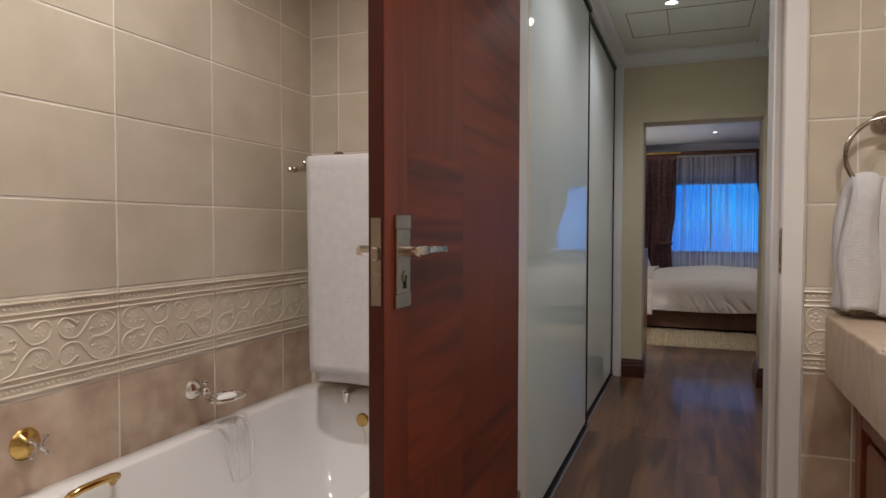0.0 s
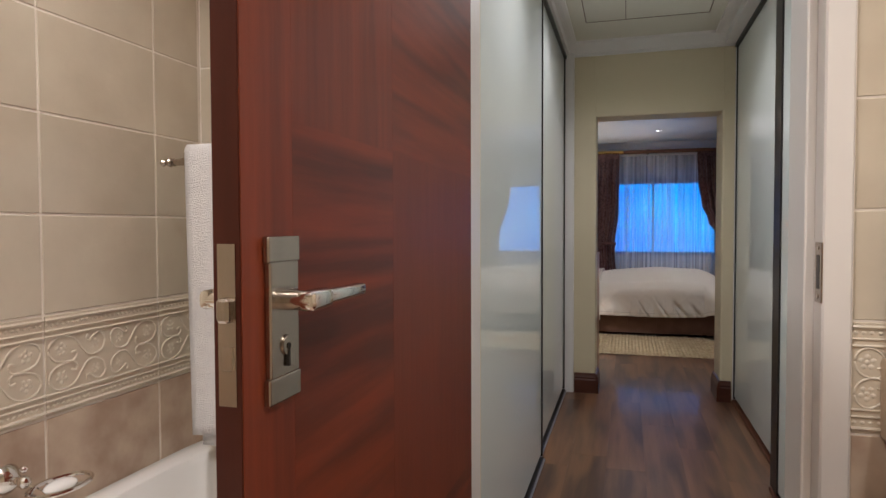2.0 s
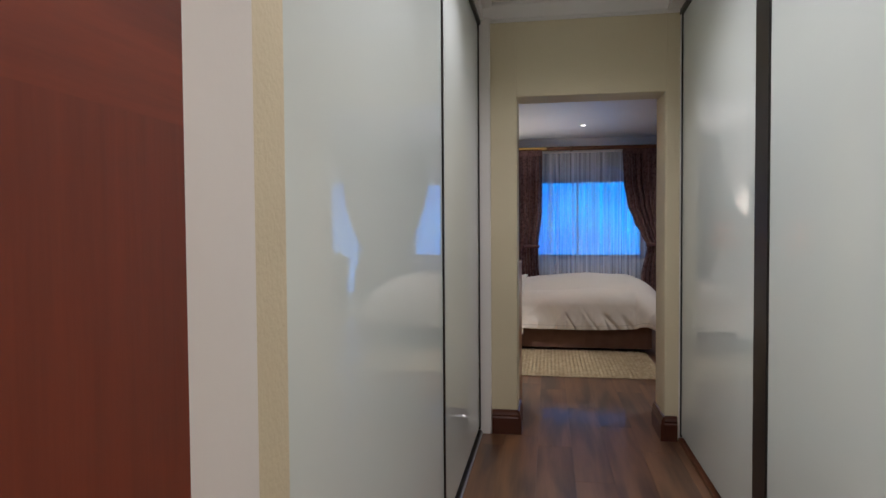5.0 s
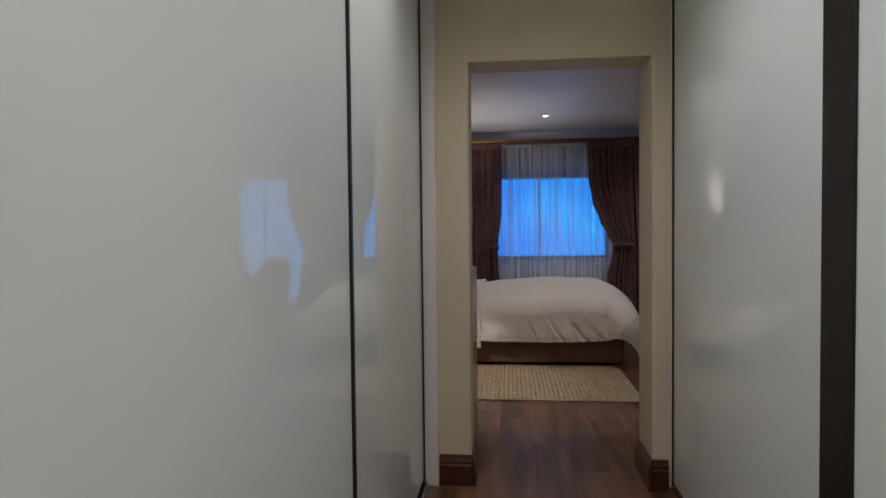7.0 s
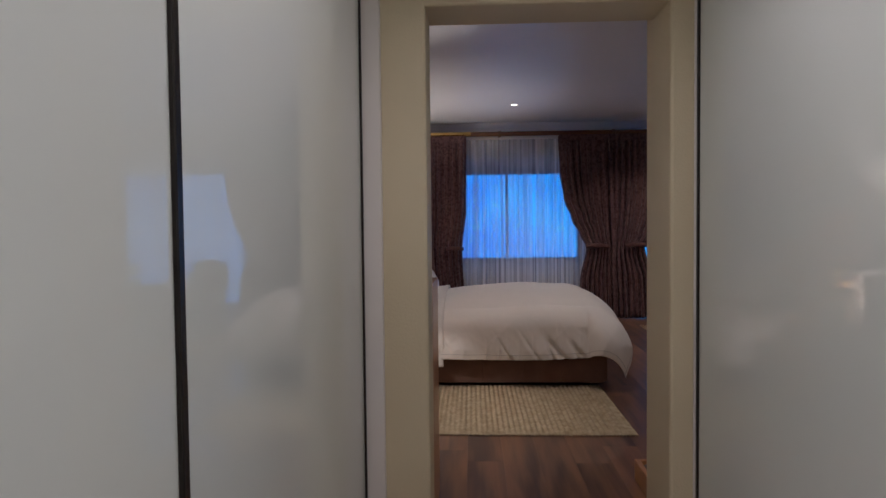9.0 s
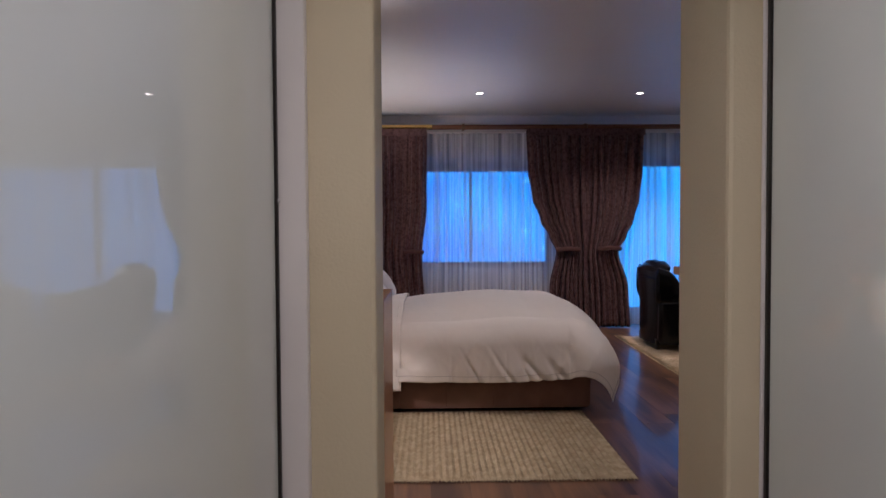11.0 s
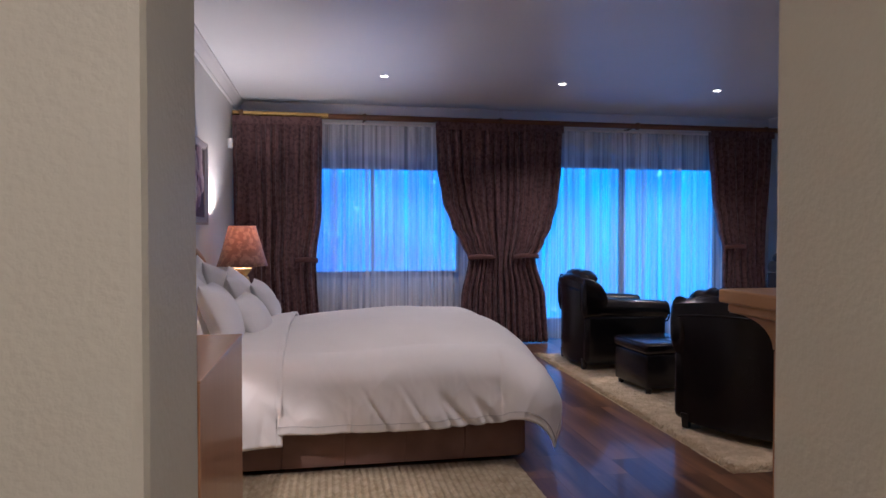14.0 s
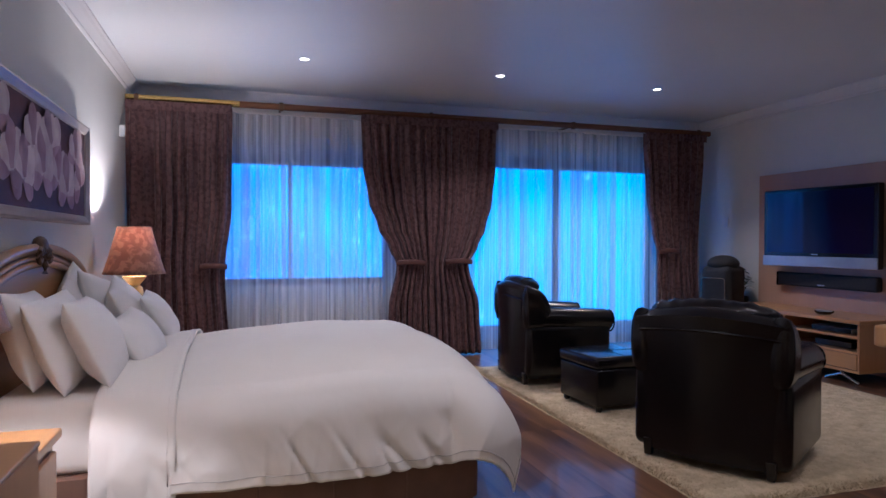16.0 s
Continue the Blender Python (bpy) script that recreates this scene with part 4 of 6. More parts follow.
def draped(x0, x1, hang_foot, hang_side, lift, seed, nu, nv):
    rs, rf = 0.15, 0.29
    en, ef, ex = BN + 0.06, BF - 0.06, BFOOT - 0.16

    def f(u, v):
        p = x0 + (x1 + hang_foot - x0) * u
        q = BN - hang_side + (BF - BN + 2 * hang_side) * v
        dx = max(0.0, p - ex)
        dy = max(0.0, en - q, q - ef)
        sy = -1 if q < en else 1
        d = math.hypot(dx, dy)
        qc = min(max(q, en), ef)
        pc = min(p, ex)
        w = 2 * (qc - (en + ef) / 2) / (ef - en)
        g = (pc - x0) / (ex - x0)
        top = 0.595 + lift + 0.080 * (1 - w ** 4) * (0.55 + 0.6 * math.sin(min(1.0, g * 1.25) * 2.3)) + 0.028 * min(1.0, g * 1.6)
        x, y, z = pc, qc, top
        n1 = noise.noise(Vector((p * 2.1, q * 2.1, seed)))
        n2 = noise.noise(Vector((p * 6 + q * 2.5, q * 3, seed + 4)))
        if d > 0:
            r = (rs * dy + rf * dx) / d
            out, drop = fold(d, r)
            x += out * dx / d
            y += sy * out * dy / d
            z -= drop
            hem = min(1.0, max(0.0, (drop - 0.05) / 0.25))
            flat = abs(dx - dy) / d
            ripple = (0.008 * math.sin(17 * p + 2.2 * math.sin(5 * p)) * (dy / d) + 0.010 * math.sin(17 * q + 2 * math.sin(4 * q)) * (dx / d)) * flat * hem + 0.02 * n2 * flat
            x += (dx / d) * (ripple * hem + 0.030 * hem)
            y += sy * (dy / d) * (ripple * hem + 0.035 * hem)
            rise = drop - 0.13 + 0.10 * noise.noise(Vector((p * 7, q * 7, seed + 30)))
            tuckline = noise.noise(Vector(((p if dy > dx else q) * 8.5 + 0.7 * drop, drop * 1.3, seed + 40)))
            pinch = max(0.0, 1 - 4.2 * abs(tuckline)) ** 2 * min(1.0, max(0.0, rise * 4)) * 0.008 * flat
            x -= (dx / d) * pinch
            y -= sy * (dy / d) * pinch
            # short slanting creases that gather towards the hem
            along = p if dy > dx else q
            slant = noise.noise(Vector((along * 6.5 - 4.0 * drop, along * 1.1 - drop * 2.0, seed + 55)))
            patch = min(1.0, max(0.0, 0.35 + 2.2 * noise.noise(Vector((along * 2.3, 0.7 * drop, seed + 61)))))
            where = min(1.0, max(0.0, (drop - 0.14) * 8)) * min(1.0, max(0.0, (0.50 - drop) * 9)) * patch
            gather = (max(0.0, 1 - 6.5 * abs(slant)) ** 1.3 * 0.025 - max(0.0, 1 - 5.0 * abs(slant - 0.2)) ** 2 * 0.010) * where * flat
            x -= (dx / d) * gather
            y -= sy * (dy / d) * gather
            z = max(z, 0.085)
            z += 0.010 * math.sin(5 * p + 3) * hem
        # creases
        cr = 1 - abs(noise.noise(Vector((p * 5 - q * 3.5, q * 1.6 + p * 1.2, seed + 9)))) * 2.2
        cr2 = 1 - abs(noise.noise(Vector((p * 11 + q * 6, q * 5 - p * 2, seed + 19)))) * 2.2
        low = min(1.0, max(0.15, (0.60 - z) * 5))
        z += 0.022 * n1
        push = (0.004 * max(0.0, cr) ** 4 + 0.002 * max(0.0, cr2) ** 5) * low
        y -= push * (1 if d > 0 and dy > 0 else 0)
        z += push * 0.8
        return Vector((x, y, z))

    return f


def pillow_mesh(w, h, t, seed):
    def side(sign):
        def f(u, v):
            a, b = 2 * u - 1, 2 * v - 1
            a, b = math.sin(a * math.pi / 2), math.sin(b * math.pi / 2)
            puff = max(0.0, (1 - abs(a) ** 2.4)) ** 0.62 * max(0.0, (1 - abs(b) ** 2.4)) ** 0.62
            pin = math.sqrt(1 - 0.07 * a ** 4) * (1 - 0.075 * (1 - a * a))
            pin2 = math.sqrt(1 - 0.07 * b ** 4) * (1 - 0.075 * (1 - b * b))
            n = noise.noise(Vector((a * 1.7, b * 1.7, seed + sign)))
            tuck = max(0.0, 1 - 3 * abs(noise.noise(Vector((a * 3.4 + b * 1.5, b * 3.4, seed + 5))))) ** 3 * (a * a + b * b) * 0.012
            return Vector((sign * puff * (t * 0.60 * (1 + 0.16 * n) - tuck), a * w / 2 * pin2, b * h / 2 * pin))
        return grid(34, 30, f)
    bm = side(1)
    join(bm, side(-1))
    bmesh.ops.remove_doubles(bm, verts=bm.verts, dist=0.0006)
    return bm


def bed():
    b = thing("bed", "king-size bed made up with a puffy white duvet", "bed")
    vb = bmesh.new()
    box(vb, BHEAD, BFOOT + 0.004, BN, BF, 0.035, 0.30, 0.02, 2)
    va = part("valance", vb, VALANCE, b, "pleated brown cloth valance over the base")
    for k in range(6):
        x = -0.95 + 0.31 * k
        part("pleat", boxm(x, x + 0.306, BN - 0.003, BN + 0.01, 0.035, 0.295, 0.003, 2), VALANCE, va)
    for k in range(5):
        y = BN + 0.04 + 0.32 * k
        part("pleat", boxm(BFOOT - 0.01, BFOOT + 0.010, y, y + 0.30, 0.035, 0.295, 0.005, 2), VALANCE, va)
    for x in (-0.8, 0.8):
        for y in (BN + 0.12, BF - 0.12):
            part("castor", rod(bmesh.new(), (x, y, 0), (x, y, 0.05), 0.025), BLACK, b)
    part("mattress", boxm(BHEAD, BFOOT - 0.05, BN + 0.01, BF - 0.01, 0.30, 0.585, 0.05, 3), DUVET_M, b, "mattress in a smooth white sheet", True)
    # headboard with an arched moulding
    yc, hw = (BN + BF) / 2 - 0.02, 1.06
    arch = lambda y, s=1.0: 0.80 + 0.35 * s * math.sqrt(max(0.0, 1 - ((y - yc) / hw) ** 2))
    hb = bmesh.new()
    n = 40
    pts = [(yc - hw + 2 * hw * k / n) for k in range(n + 1)]
    fr, bk = [hb.verts.new((-1.02, y, arch(y))) for y in pts], [hb.verts.new((-1.072, y, arch(y))) for y in pts]
    f0, b0 = [hb.verts.new((-1.02, y, 0.1)) for y in pts], [hb.verts.new((-1.072, y, 0.1)) for y in pts]
    for k in range(n):
        hb.faces.new((f0[k], f0[k + 1], fr[k + 1], fr[k]))
        hb.faces.new((b0[k + 1], b0[k], bk[k], bk[k + 1]))
        hb.faces.new((fr[k], fr[k + 1], bk[k + 1], bk[k]))
        hb.faces.new((f0[k + 1], f0[k], b0[k], b0[k + 1]))
    hb.faces.new((f0[0], fr[0], bk[0], b0[0]))
    hb.faces.new((f0[n], b0[n], bk[n], fr[n]))
    part("headboard", hb, BEECH, b, "glossy beech headboard with an arched top")
    for s, r in ((0.0, 0.024), (0.045, 0.012), (0.075, 0.017)):
        mo = bmesh.new()
        tube(mo, [(-1.012 + 0.004, yc + (y - yc) * (1 - s), arch(y) - s * (0.7 + 0.3)) for y in pts], r, 10)
        part("arched_moulding", mo, BEECH, b, "turned arched moulding", True)
    orn = bmesh.new()
    ball(orn, (-1.0, yc, 1.165), 0.055, 14, (0.6, 1.2, 0.8))
    for a in range(-3, 4):
        ball(orn, (-0.985, yc + 0.022 * a, 1.155 - 0.004 * a * a), 0.02, 10, (0.8, 0.55, 1.7))
    for sg in (1, -1):
        tube(orn, [(-0.985, yc + sg * 0.05, 1.15), (-0.98, yc + sg * 0.085, 1.135), (-0.98, yc + sg * 0.10, 1.105), (-0.98, yc + sg * 0.08, 1.085), (-0.98, yc + sg * 0.06, 1.10)], 0.013, 8)
    tube(orn, [(-0.985, yc, 1.13), (-0.98, yc - 0.01, 1.09), (-0.98, yc + 0.01, 1.06), (-0.98, yc, 1.03)], 0.014, 8)
    part("carved_crest", orn, CARVED, b, "carved dark wood shell crest", True)
    return b


bed()
dv = thing("duvet", "thick white cotton duvet hanging over the bed's sides and foot", "duvet")
cover = draped(-0.34, BFOOT, 0.37, 0.40, 0.0, 3.0, 120, 130)
part("cover", grid(190, 220, cover), DUVET_M, dv, smooth=True)


def hem_line(point, n):
    bm = bmesh.new()
    tube(bm, [point(k / n) for k in range(n + 1)], 0.0016, 5)
    return bm


part("hem_stitching", hem_line(lambda u: cover(u, 0.016) + Vector((0, -0.001, 0)), 220), SEAM, dv, "stitched line above the hem, grey with seam shade", True)
part("hem_stitching", hem_line(lambda u: cover(0.978, u) + Vector((0.001, 0, 0)), 220), SEAM, dv, "stitched line above the hem, grey with seam shade", True)
thick(dv.children[0], 0.003, -1)
fo = thing("folded_duvet_edge", "turned-back white cotton edge lying on the duvet", "bedding")
part("cover", grid(24, 140, draped(-0.61, -0.32, 0.0, 0.46, 0.012, 8.0, 24, 130)), DUVET_M, fo, smooth=True)
thick(fo.children[0], 0.012, -1)
fold_edge = draped(-0.61, -0.32, 0.0, 0.46, 0.012, 8.0, 24, 130)
seam = bmesh.new()
tube(seam, [fold_edge(0.9, k / 60) + Vector((0, 0, 0.001)) for k in range(61)], 0.0022, 6)
part("stitched_seam", seam, DUVET_M, fo, smooth=True)

PILLOWS = ((-0.91, 9.64, 0.785, 0.56, 0.41, 0.15, 16), (-0.785, 9.60, 0.78, 0.54, 0.40, 0.15, 22), (-0.665, 9.60, 0.775, 0.52, 0.39, 0.16, 26), (-0.53, 9.82, 0.735, 0.38, 0.30, 0.13, 34),
           (-0.93, 10.50, 0.81, 0.54, 0.44, 0.15, 12), (-0.80, 10.54, 0.80, 0.52, 0.42, 0.15, 20), (-0.68, 10.50, 0.785, 0.50, 0.40, 0.15, 26), (-0.52, 10.50, 0.76, 0.34, 0.33, 0.11, 33))
for i, (x, y, z, w, h, t, lean) in enumerate(PILLOWS):
    small = h < 0.35
    p = thing("pillow", "small white cotton cushion leaning on larger pillows" if small else "plump white cotton pillow leaning against the headboard", "pillow", "pillows on the bed", at=pose(x, y, z, (-3, 3, -2, 6, 14, -12, 9, 4)[i], -lean, (4, -5, 3, -9, 4, -5, 3, 0)[i]))
    part("pillowcase", pillow_mesh(w, h, t, i * 3.1), PILLOW_M, p, smooth=True)


def nightstand(x0, x1, y0, y1, h, label, group="nightstands"):
    s = thing("nightstand", label, "nightstand", group)
    part("carcass", boxm(x0, x1 - 0.012, y0 + 0.01, y1 - 0.01, 0.06, h - 0.03, 0.003), BEECH_V, s)
    part("plinth", boxm(x0, x1 - 0.03, y0 + 0.03, y1 - 0.03, 0, 0.06), BEECH_V, s)
    part("top", boxm(x0, x1 + 0.012, y0, y1, h - 0.03, h, 0.006, 2), BEECH, s, "lighter beech top")
    n = 3
    for k in range(n):
        z0, z1 = 0.08 + (h - 0.13) * k / n, 0.08 + (h - 0.13) * (k + 1) / n - 0.012
        dr = part("drawer", boxm(x1 - 0.012, x1 + 0.004, y0 + 0.03, y1 - 0.03, z0, z1, 0.005, 2), BEECH_V, s)
        part("knob", ball(bmesh.new(), (x1 + 0.016, (y0 + y1) / 2, (z0 + z1) / 2), 0.013, 12), BRASS, dr, "small brass knob")
    return s


nightstand(RX0 + 0.005, -0.627, 8.30, 8.83, 0.61, "beech bedside cabinet with drawers beside the bed")
nightstand(RX0 + 0.005, -0.64, 11.40, 11.88, 0.60, "beech bedside cabinet half hidden behind the pillows")


def chest():
    X0, X1, Y0, Y1, H = RX0 + 0.01, -0.2515, OY1 + 0.006, 7.24, 1.018
    c = thing("chest_of_drawers", "tall beech chest of drawers against the door wall", "chest")
    part("carcass", boxm(X0, X1 - 0.001, Y0, Y1 - 0.016, 0.05, H - 0.004, 0.0015), BEECH_V, c)
    part("plinth", boxm(X0, X1 - 0.03, Y0, Y1 - 0.04, 0, 0.05), BEECH_V, c)
    part("top", boxm(X0, X1, Y0, Y1 - 0.014, H - 0.004, H, 0.0015, 2), BEECH, c, "polished golden beech top")
    for i in range(4):
        z0 = 0.08 + 0.225 * i
        for x0, x1 in ((X0 + 0.02, (X0 + X1) / 2 - 0.01), ((X0 + X1) / 2 + 0.01, X1 - 0.03)):
            dr = part("drawer", boxm(x0, x1, Y1 - 0.016, Y1 - 0.002, z0, z0 + 0.21, 0.004, 2), BEECH_V, c)
            part("knob", ball(bmesh.new(), ((x0 + x1) / 2, Y1 + 0.01, z0 + 0.105), 0.012, 12), BRASS, dr, "small brass knob")


chest()


def table_lamp(x, y, z, label, bulb_z=0.60):
    e = thing("table_lamp", label, "lamp", "bedside lamps", at=pose(x, y, z))
    prof = [(0, 0), (0.085, 0), (0.088, 0.012), (0.075, 0.022), (0.05, 0.03), (0.038, 0.05), (0.05, 0.09), (0.062, 0.15), (0.064, 0.20), (0.052, 0.25), (0.036, 0.262), (0.044, 0.275), (0.066, 0.300), (0.078, 0.318), (0.080, 0.326), (0.074, 0.330), (0.060, 0.328), (0.022, 0.322), (0.012, 0.40), (0.012, 0.50), (0.0, 0.50)]
    part("base", lathe(prof, 32), GOLD, e, "turned gilt base", True)
    sh = bmesh.new()
    seg, rows = 48, 10
    rings = [[sh.verts.new(((0.206 - 0.096 * (k / rows) ** 0.92) * math.cos(2 * math.pi * j / seg), (0.206 - 0.096 * (k / rows) ** 0.92) * math.sin(2 * math.pi * j / seg), 0.348 + 0.336 * k / rows)) for j in range(seg)] for k in range(rows + 1)]
    for a, b in zip(rings, rings[1:]):
        for j in range(seg):
            sh.faces.new((a[j], a[(j + 1) % seg], b[(j + 1) % seg], b[j]))
    s = part("shade", sh, SHADE_M, e, "apricot shade with a damask leaf pattern", True)
    thick(s, 0.003)
    for r, zz in ((0.207, 0.348), (0.1105, 0.684)):
        t = bmesh.new()
        tube(t, [(r * math.cos(2 * math.pi * j / 40), r * math.sin(2 * math.pi * j / 40), zz) for j in range(40)], 0.003, 6, True)
        part("trim", t, SHADE_M, s)
    part("bulb", ball(bmesh.new(), (0, 0, bulb_z - 0.055), 0.028, 14, (1, 1, 1.25)), BULB_GLOW, e, "lit bulb", True)
    bulb(x, y, z + bulb_z, POWER_BULB, (1.0, 0.92, 0.82), 0.025)


table_lamp(-0.82, 11.65, 0.60, "lit gilt table lamp with an apricot patterned shade")
table_lamp(-0.868, 8.50, 0.61, "lit gilt table lamp on the bedside cabinet near the door", 0.50)
cr = thing("clock_radio", "small silver clock radio on the bedside cabinet", "clock", at=pose(-0.735, 8.375, 0.61, 0, 0, 25))
part("case", boxm(-0.05, 0.05, -0.09, 0.09, 0, 0.115, 0.014, 3), SILVER, cr)
part("display", boxm(0.0495, 0.052, -0.07, 0.03, 0.03, 0.085), TV_SCREEN, cr, "dark display")
bt = bmesh.new()
for k in range(4):
    box(bt, 0.0495, 0.053, 0.04, 0.075, 0.012 + 0.013 * k, 0.02 + 0.013 * k)
part("button", bt, TV_BLACK, cr)


def picture():
    Y0, Y1, Z0, Z1, X = 8.96, 11.22, 1.285, 1.91, RX0
    p = thing("framed_picture", "wide framed painting of pale pink blossoms over the bed", "picture")
    part("canvas", boxm(X + 0.004, X + 0.04, Y0 + 0.05, Y1 - 0.05, Z0 + 0.05, Z1 - 0.05), PICT_BG, p, "dark plum painted ground")
    prof = [(0, 0), (0.06, 0), (0.066, 0.012), (0.056, 0.03), (0.05, 0.048), (0.042, 0.055), (0, 0.055)]
    for a, b, up in (((X, Y0, Z0), (X, Y1, Z0), (0, 0, 1)), ((X, Y1, Z1), (X, Y0, Z1), (0, 0, -1)), ((X, Y0, Z1), (X, Y0, Z0), (0, 1, 0)), ((X, Y1, Z0), (X, Y1, Z1), (0, -1, 0))):
        part("frame_side", prism([(-o, u) for o, u in prof], a, b, up), PICT_FR, p, "silver-beige moulded frame")
    r = random.Random(11)

    def petal(l, w):
        def f(u, v):
            s = v
            wd = w * (0.25 + 0.75 * math.sin(min(1.0, s * 1.35) * math.pi / 2)) * math.sqrt(max(0.0, 1 - s ** 4)) * (1 - 0.10 * s)
            a = 2 * u - 1
            return Vector((0.002 + 0.004 * (1 - a * a) * math.sin(math.pi * s), a * wd / 2, s * l))
        return grid(8, 10, f)

    for i in range(13):
        cy = Y0 + 0.10 + (Y1 - Y0 - 0.20) * (i + 0.5) / 13 + r.uniform(-0.02, 0.02)
        cz = Z0 + (0.17, 0.37, 0.26, 0.42, 0.20)[i % 5] + r.uniform(-0.025, 0.03)
        size = r.uniform(0.20, 0.26)
        turn = r.uniform(-25, 25)
        for j, a in enumerate((-112 + turn, 108 + turn, -66 + turn, 60 + turn, -24 + turn, 20 + turn)):
            l = size * (0.82 if abs(a) > 40 else 1.0)
            l = min(l, (Z1 - 0.056 - cz) / math.cos(radians(a))) if math.cos(radians(a)) > 0.1 else min(l, (cz - Z0 - 0.056) / max(0.3, -math.cos(radians(a))))
            yy = cy + l * math.sin(radians(-a))
            if not (Y0 + 0.06 < yy < Y1 - 0.06):
                continue
            bm = petal(l, l * (0.80, 0.80, 0.92, 0.92, 0.84, 0.78)[j])
            bmesh.ops.transform(bm, matrix=pose(X + 0.041 + 0.0012 * j + 0.0025 * (i % 3), cy, cz, a + r.uniform(-7, 7), 0, 0), verts=bm.verts)
            part("petal", bm, PETAL_D if j in (0, 1, 5) else PETAL, p, smooth=True)


picture()
pir = thing("alarm_sensor", "small white alarm sensor high on the wall", "sensor", at=pose(RX0, 12.66, 2.12))
part("case", boxm(0, 0.045, -0.03, 0.03, -0.05, 0.05, 0.010, 2), WHITE_PL, pir)
part("window", boxm(0.044, 0.047, -0.02, 0.02, -0.035, -0.005, 0.001), BEECH, pir)


def ribbed_rug():
    e = thing("ribbed_rug", "cream ribbed woollen rug beside the bed", "rug")
    X0, X1, Y0, Y1 = -0.95, 0.875, 8.12, 9.30
    r = random.Random(2)
    nx, ny = 220, 70

    def f(u, v):
        x, y = X0 + (X1 - X0) * u, Y0 + (Y1 - Y0) * v
        rib = math.cos(2 * math.pi * u * 55)
        k = noise.noise(Vector((x * 40, y * 30, 1)))
        edge = min(1.0, 14 * min(u, 1 - u, v, 1 - v) + 0.25)
        return Vector((x + 0.004 * k, y + 0.004 * k, 0.003 + edge * (0.012 + 0.005 * rib + 0.004 * k)))

    part("woven_face", grid(nx, ny, f), WICK, e, smooth=True)
    fr = bmesh.new()
    for k in range(120):
        x = X0 + (X1 - X0) * (k + 0.5) / 120
        rod(fr, (x, Y0 + 0.005, 0.008), (x + r.uniform(-0.008, 0.008), Y0 - r.uniform(0.008, 0.022), 0.004), 0.004, 0.002, 5)
    part("fringe", fr, WICK, e, "short uneven fringe")


ribbed_rug()


# ---- windows and curtains ----
def window(name, label, x0, x1, z0, z1, mullions, rails, half, head=0.05):
    w = thing(name, label, "window", kind="structure")
    Y = RY1 + 0.09
    for a, b, c, d in ((x0, x0 + 0.05, z0, z1), (x1 - 0.05, x1, z0, z1), (x0 + 0.05, x1 - 0.05, z0, z0 + 0.07), (x0 + 0.05, x1 - 0.05, z1 - head, z1)):
        part("frame", boxm(a, b, Y, Y + 0.06, c, d, 0.004), FRAME_D, w)
    for m in mullions:
        part("mullion", boxm(m - half, m + half, Y + 0.002, Y + 0.058, z0 + 0.05, z1 - head, 0.004), FRAME_D, w)
    for z in rails:
        part("transom", boxm(x0 + 0.05, x1 - 0.05, Y + 0.004, Y + 0.056, z - 0.02, z + 0.02, 0.003), FRAME_D, w)


window("window_1", "dark framed bedroom window behind voile", W1X0, W1X1, W1Z0, W1Z1, (0.39,), (), 0.016, 0.125)
window("window_2", "dark framed sliding glass door behind voile", W2X0, W2X1, 0.0, W2Z1, (3.43,), (), 0.03, 0.13)


def hanging(left, right, y, z0, z1, folds, amp, seed, nu=160, nv=40, hem=0.0):
    def f(u, v):
        z = z0 + (z1 - z0) * v
        l, r = left(z), right(z)
        full = (right(z1) - left(z1))
        squeeze = (r - l) / full
        ph = 2 * math.pi * folds * u + 0.9 * math.sin(5 * u + seed) + 0.5 * math.sin(2.2 * z + 7 * u)
        a = amp * (0.75 + 0.35 * math.sin(11 * u + seed)) * (0.65 + 0.35 * min(1.0, (z1 - z) * 3)) * (0.75 + 0.15 * (1 - squeeze))
        return Vector((l + (r - l) * u + 0.25 * a * math.sin(2 * ph), y + a * math.cos(ph) + 0.2 * a * math.cos(2.7 * ph + seed), z + hem * math.sin(9 * u + seed)))
    return grid(nu, nv, f)


def curve(*knots):
    """A smooth outline through (height, x) knots."""
    ks = sorted(knots)

    def g(z):
        if z <= ks[0][0]:
            return ks[0][1]
        for (a, p), (b, q) in zip(ks, ks[1:]):
            if z <= b:
                s = (z - a) / (b - a)
                s = s * s * (3 - 2 * s)
                return p + (q - p) * s
        return ks[-1][1]
    return g


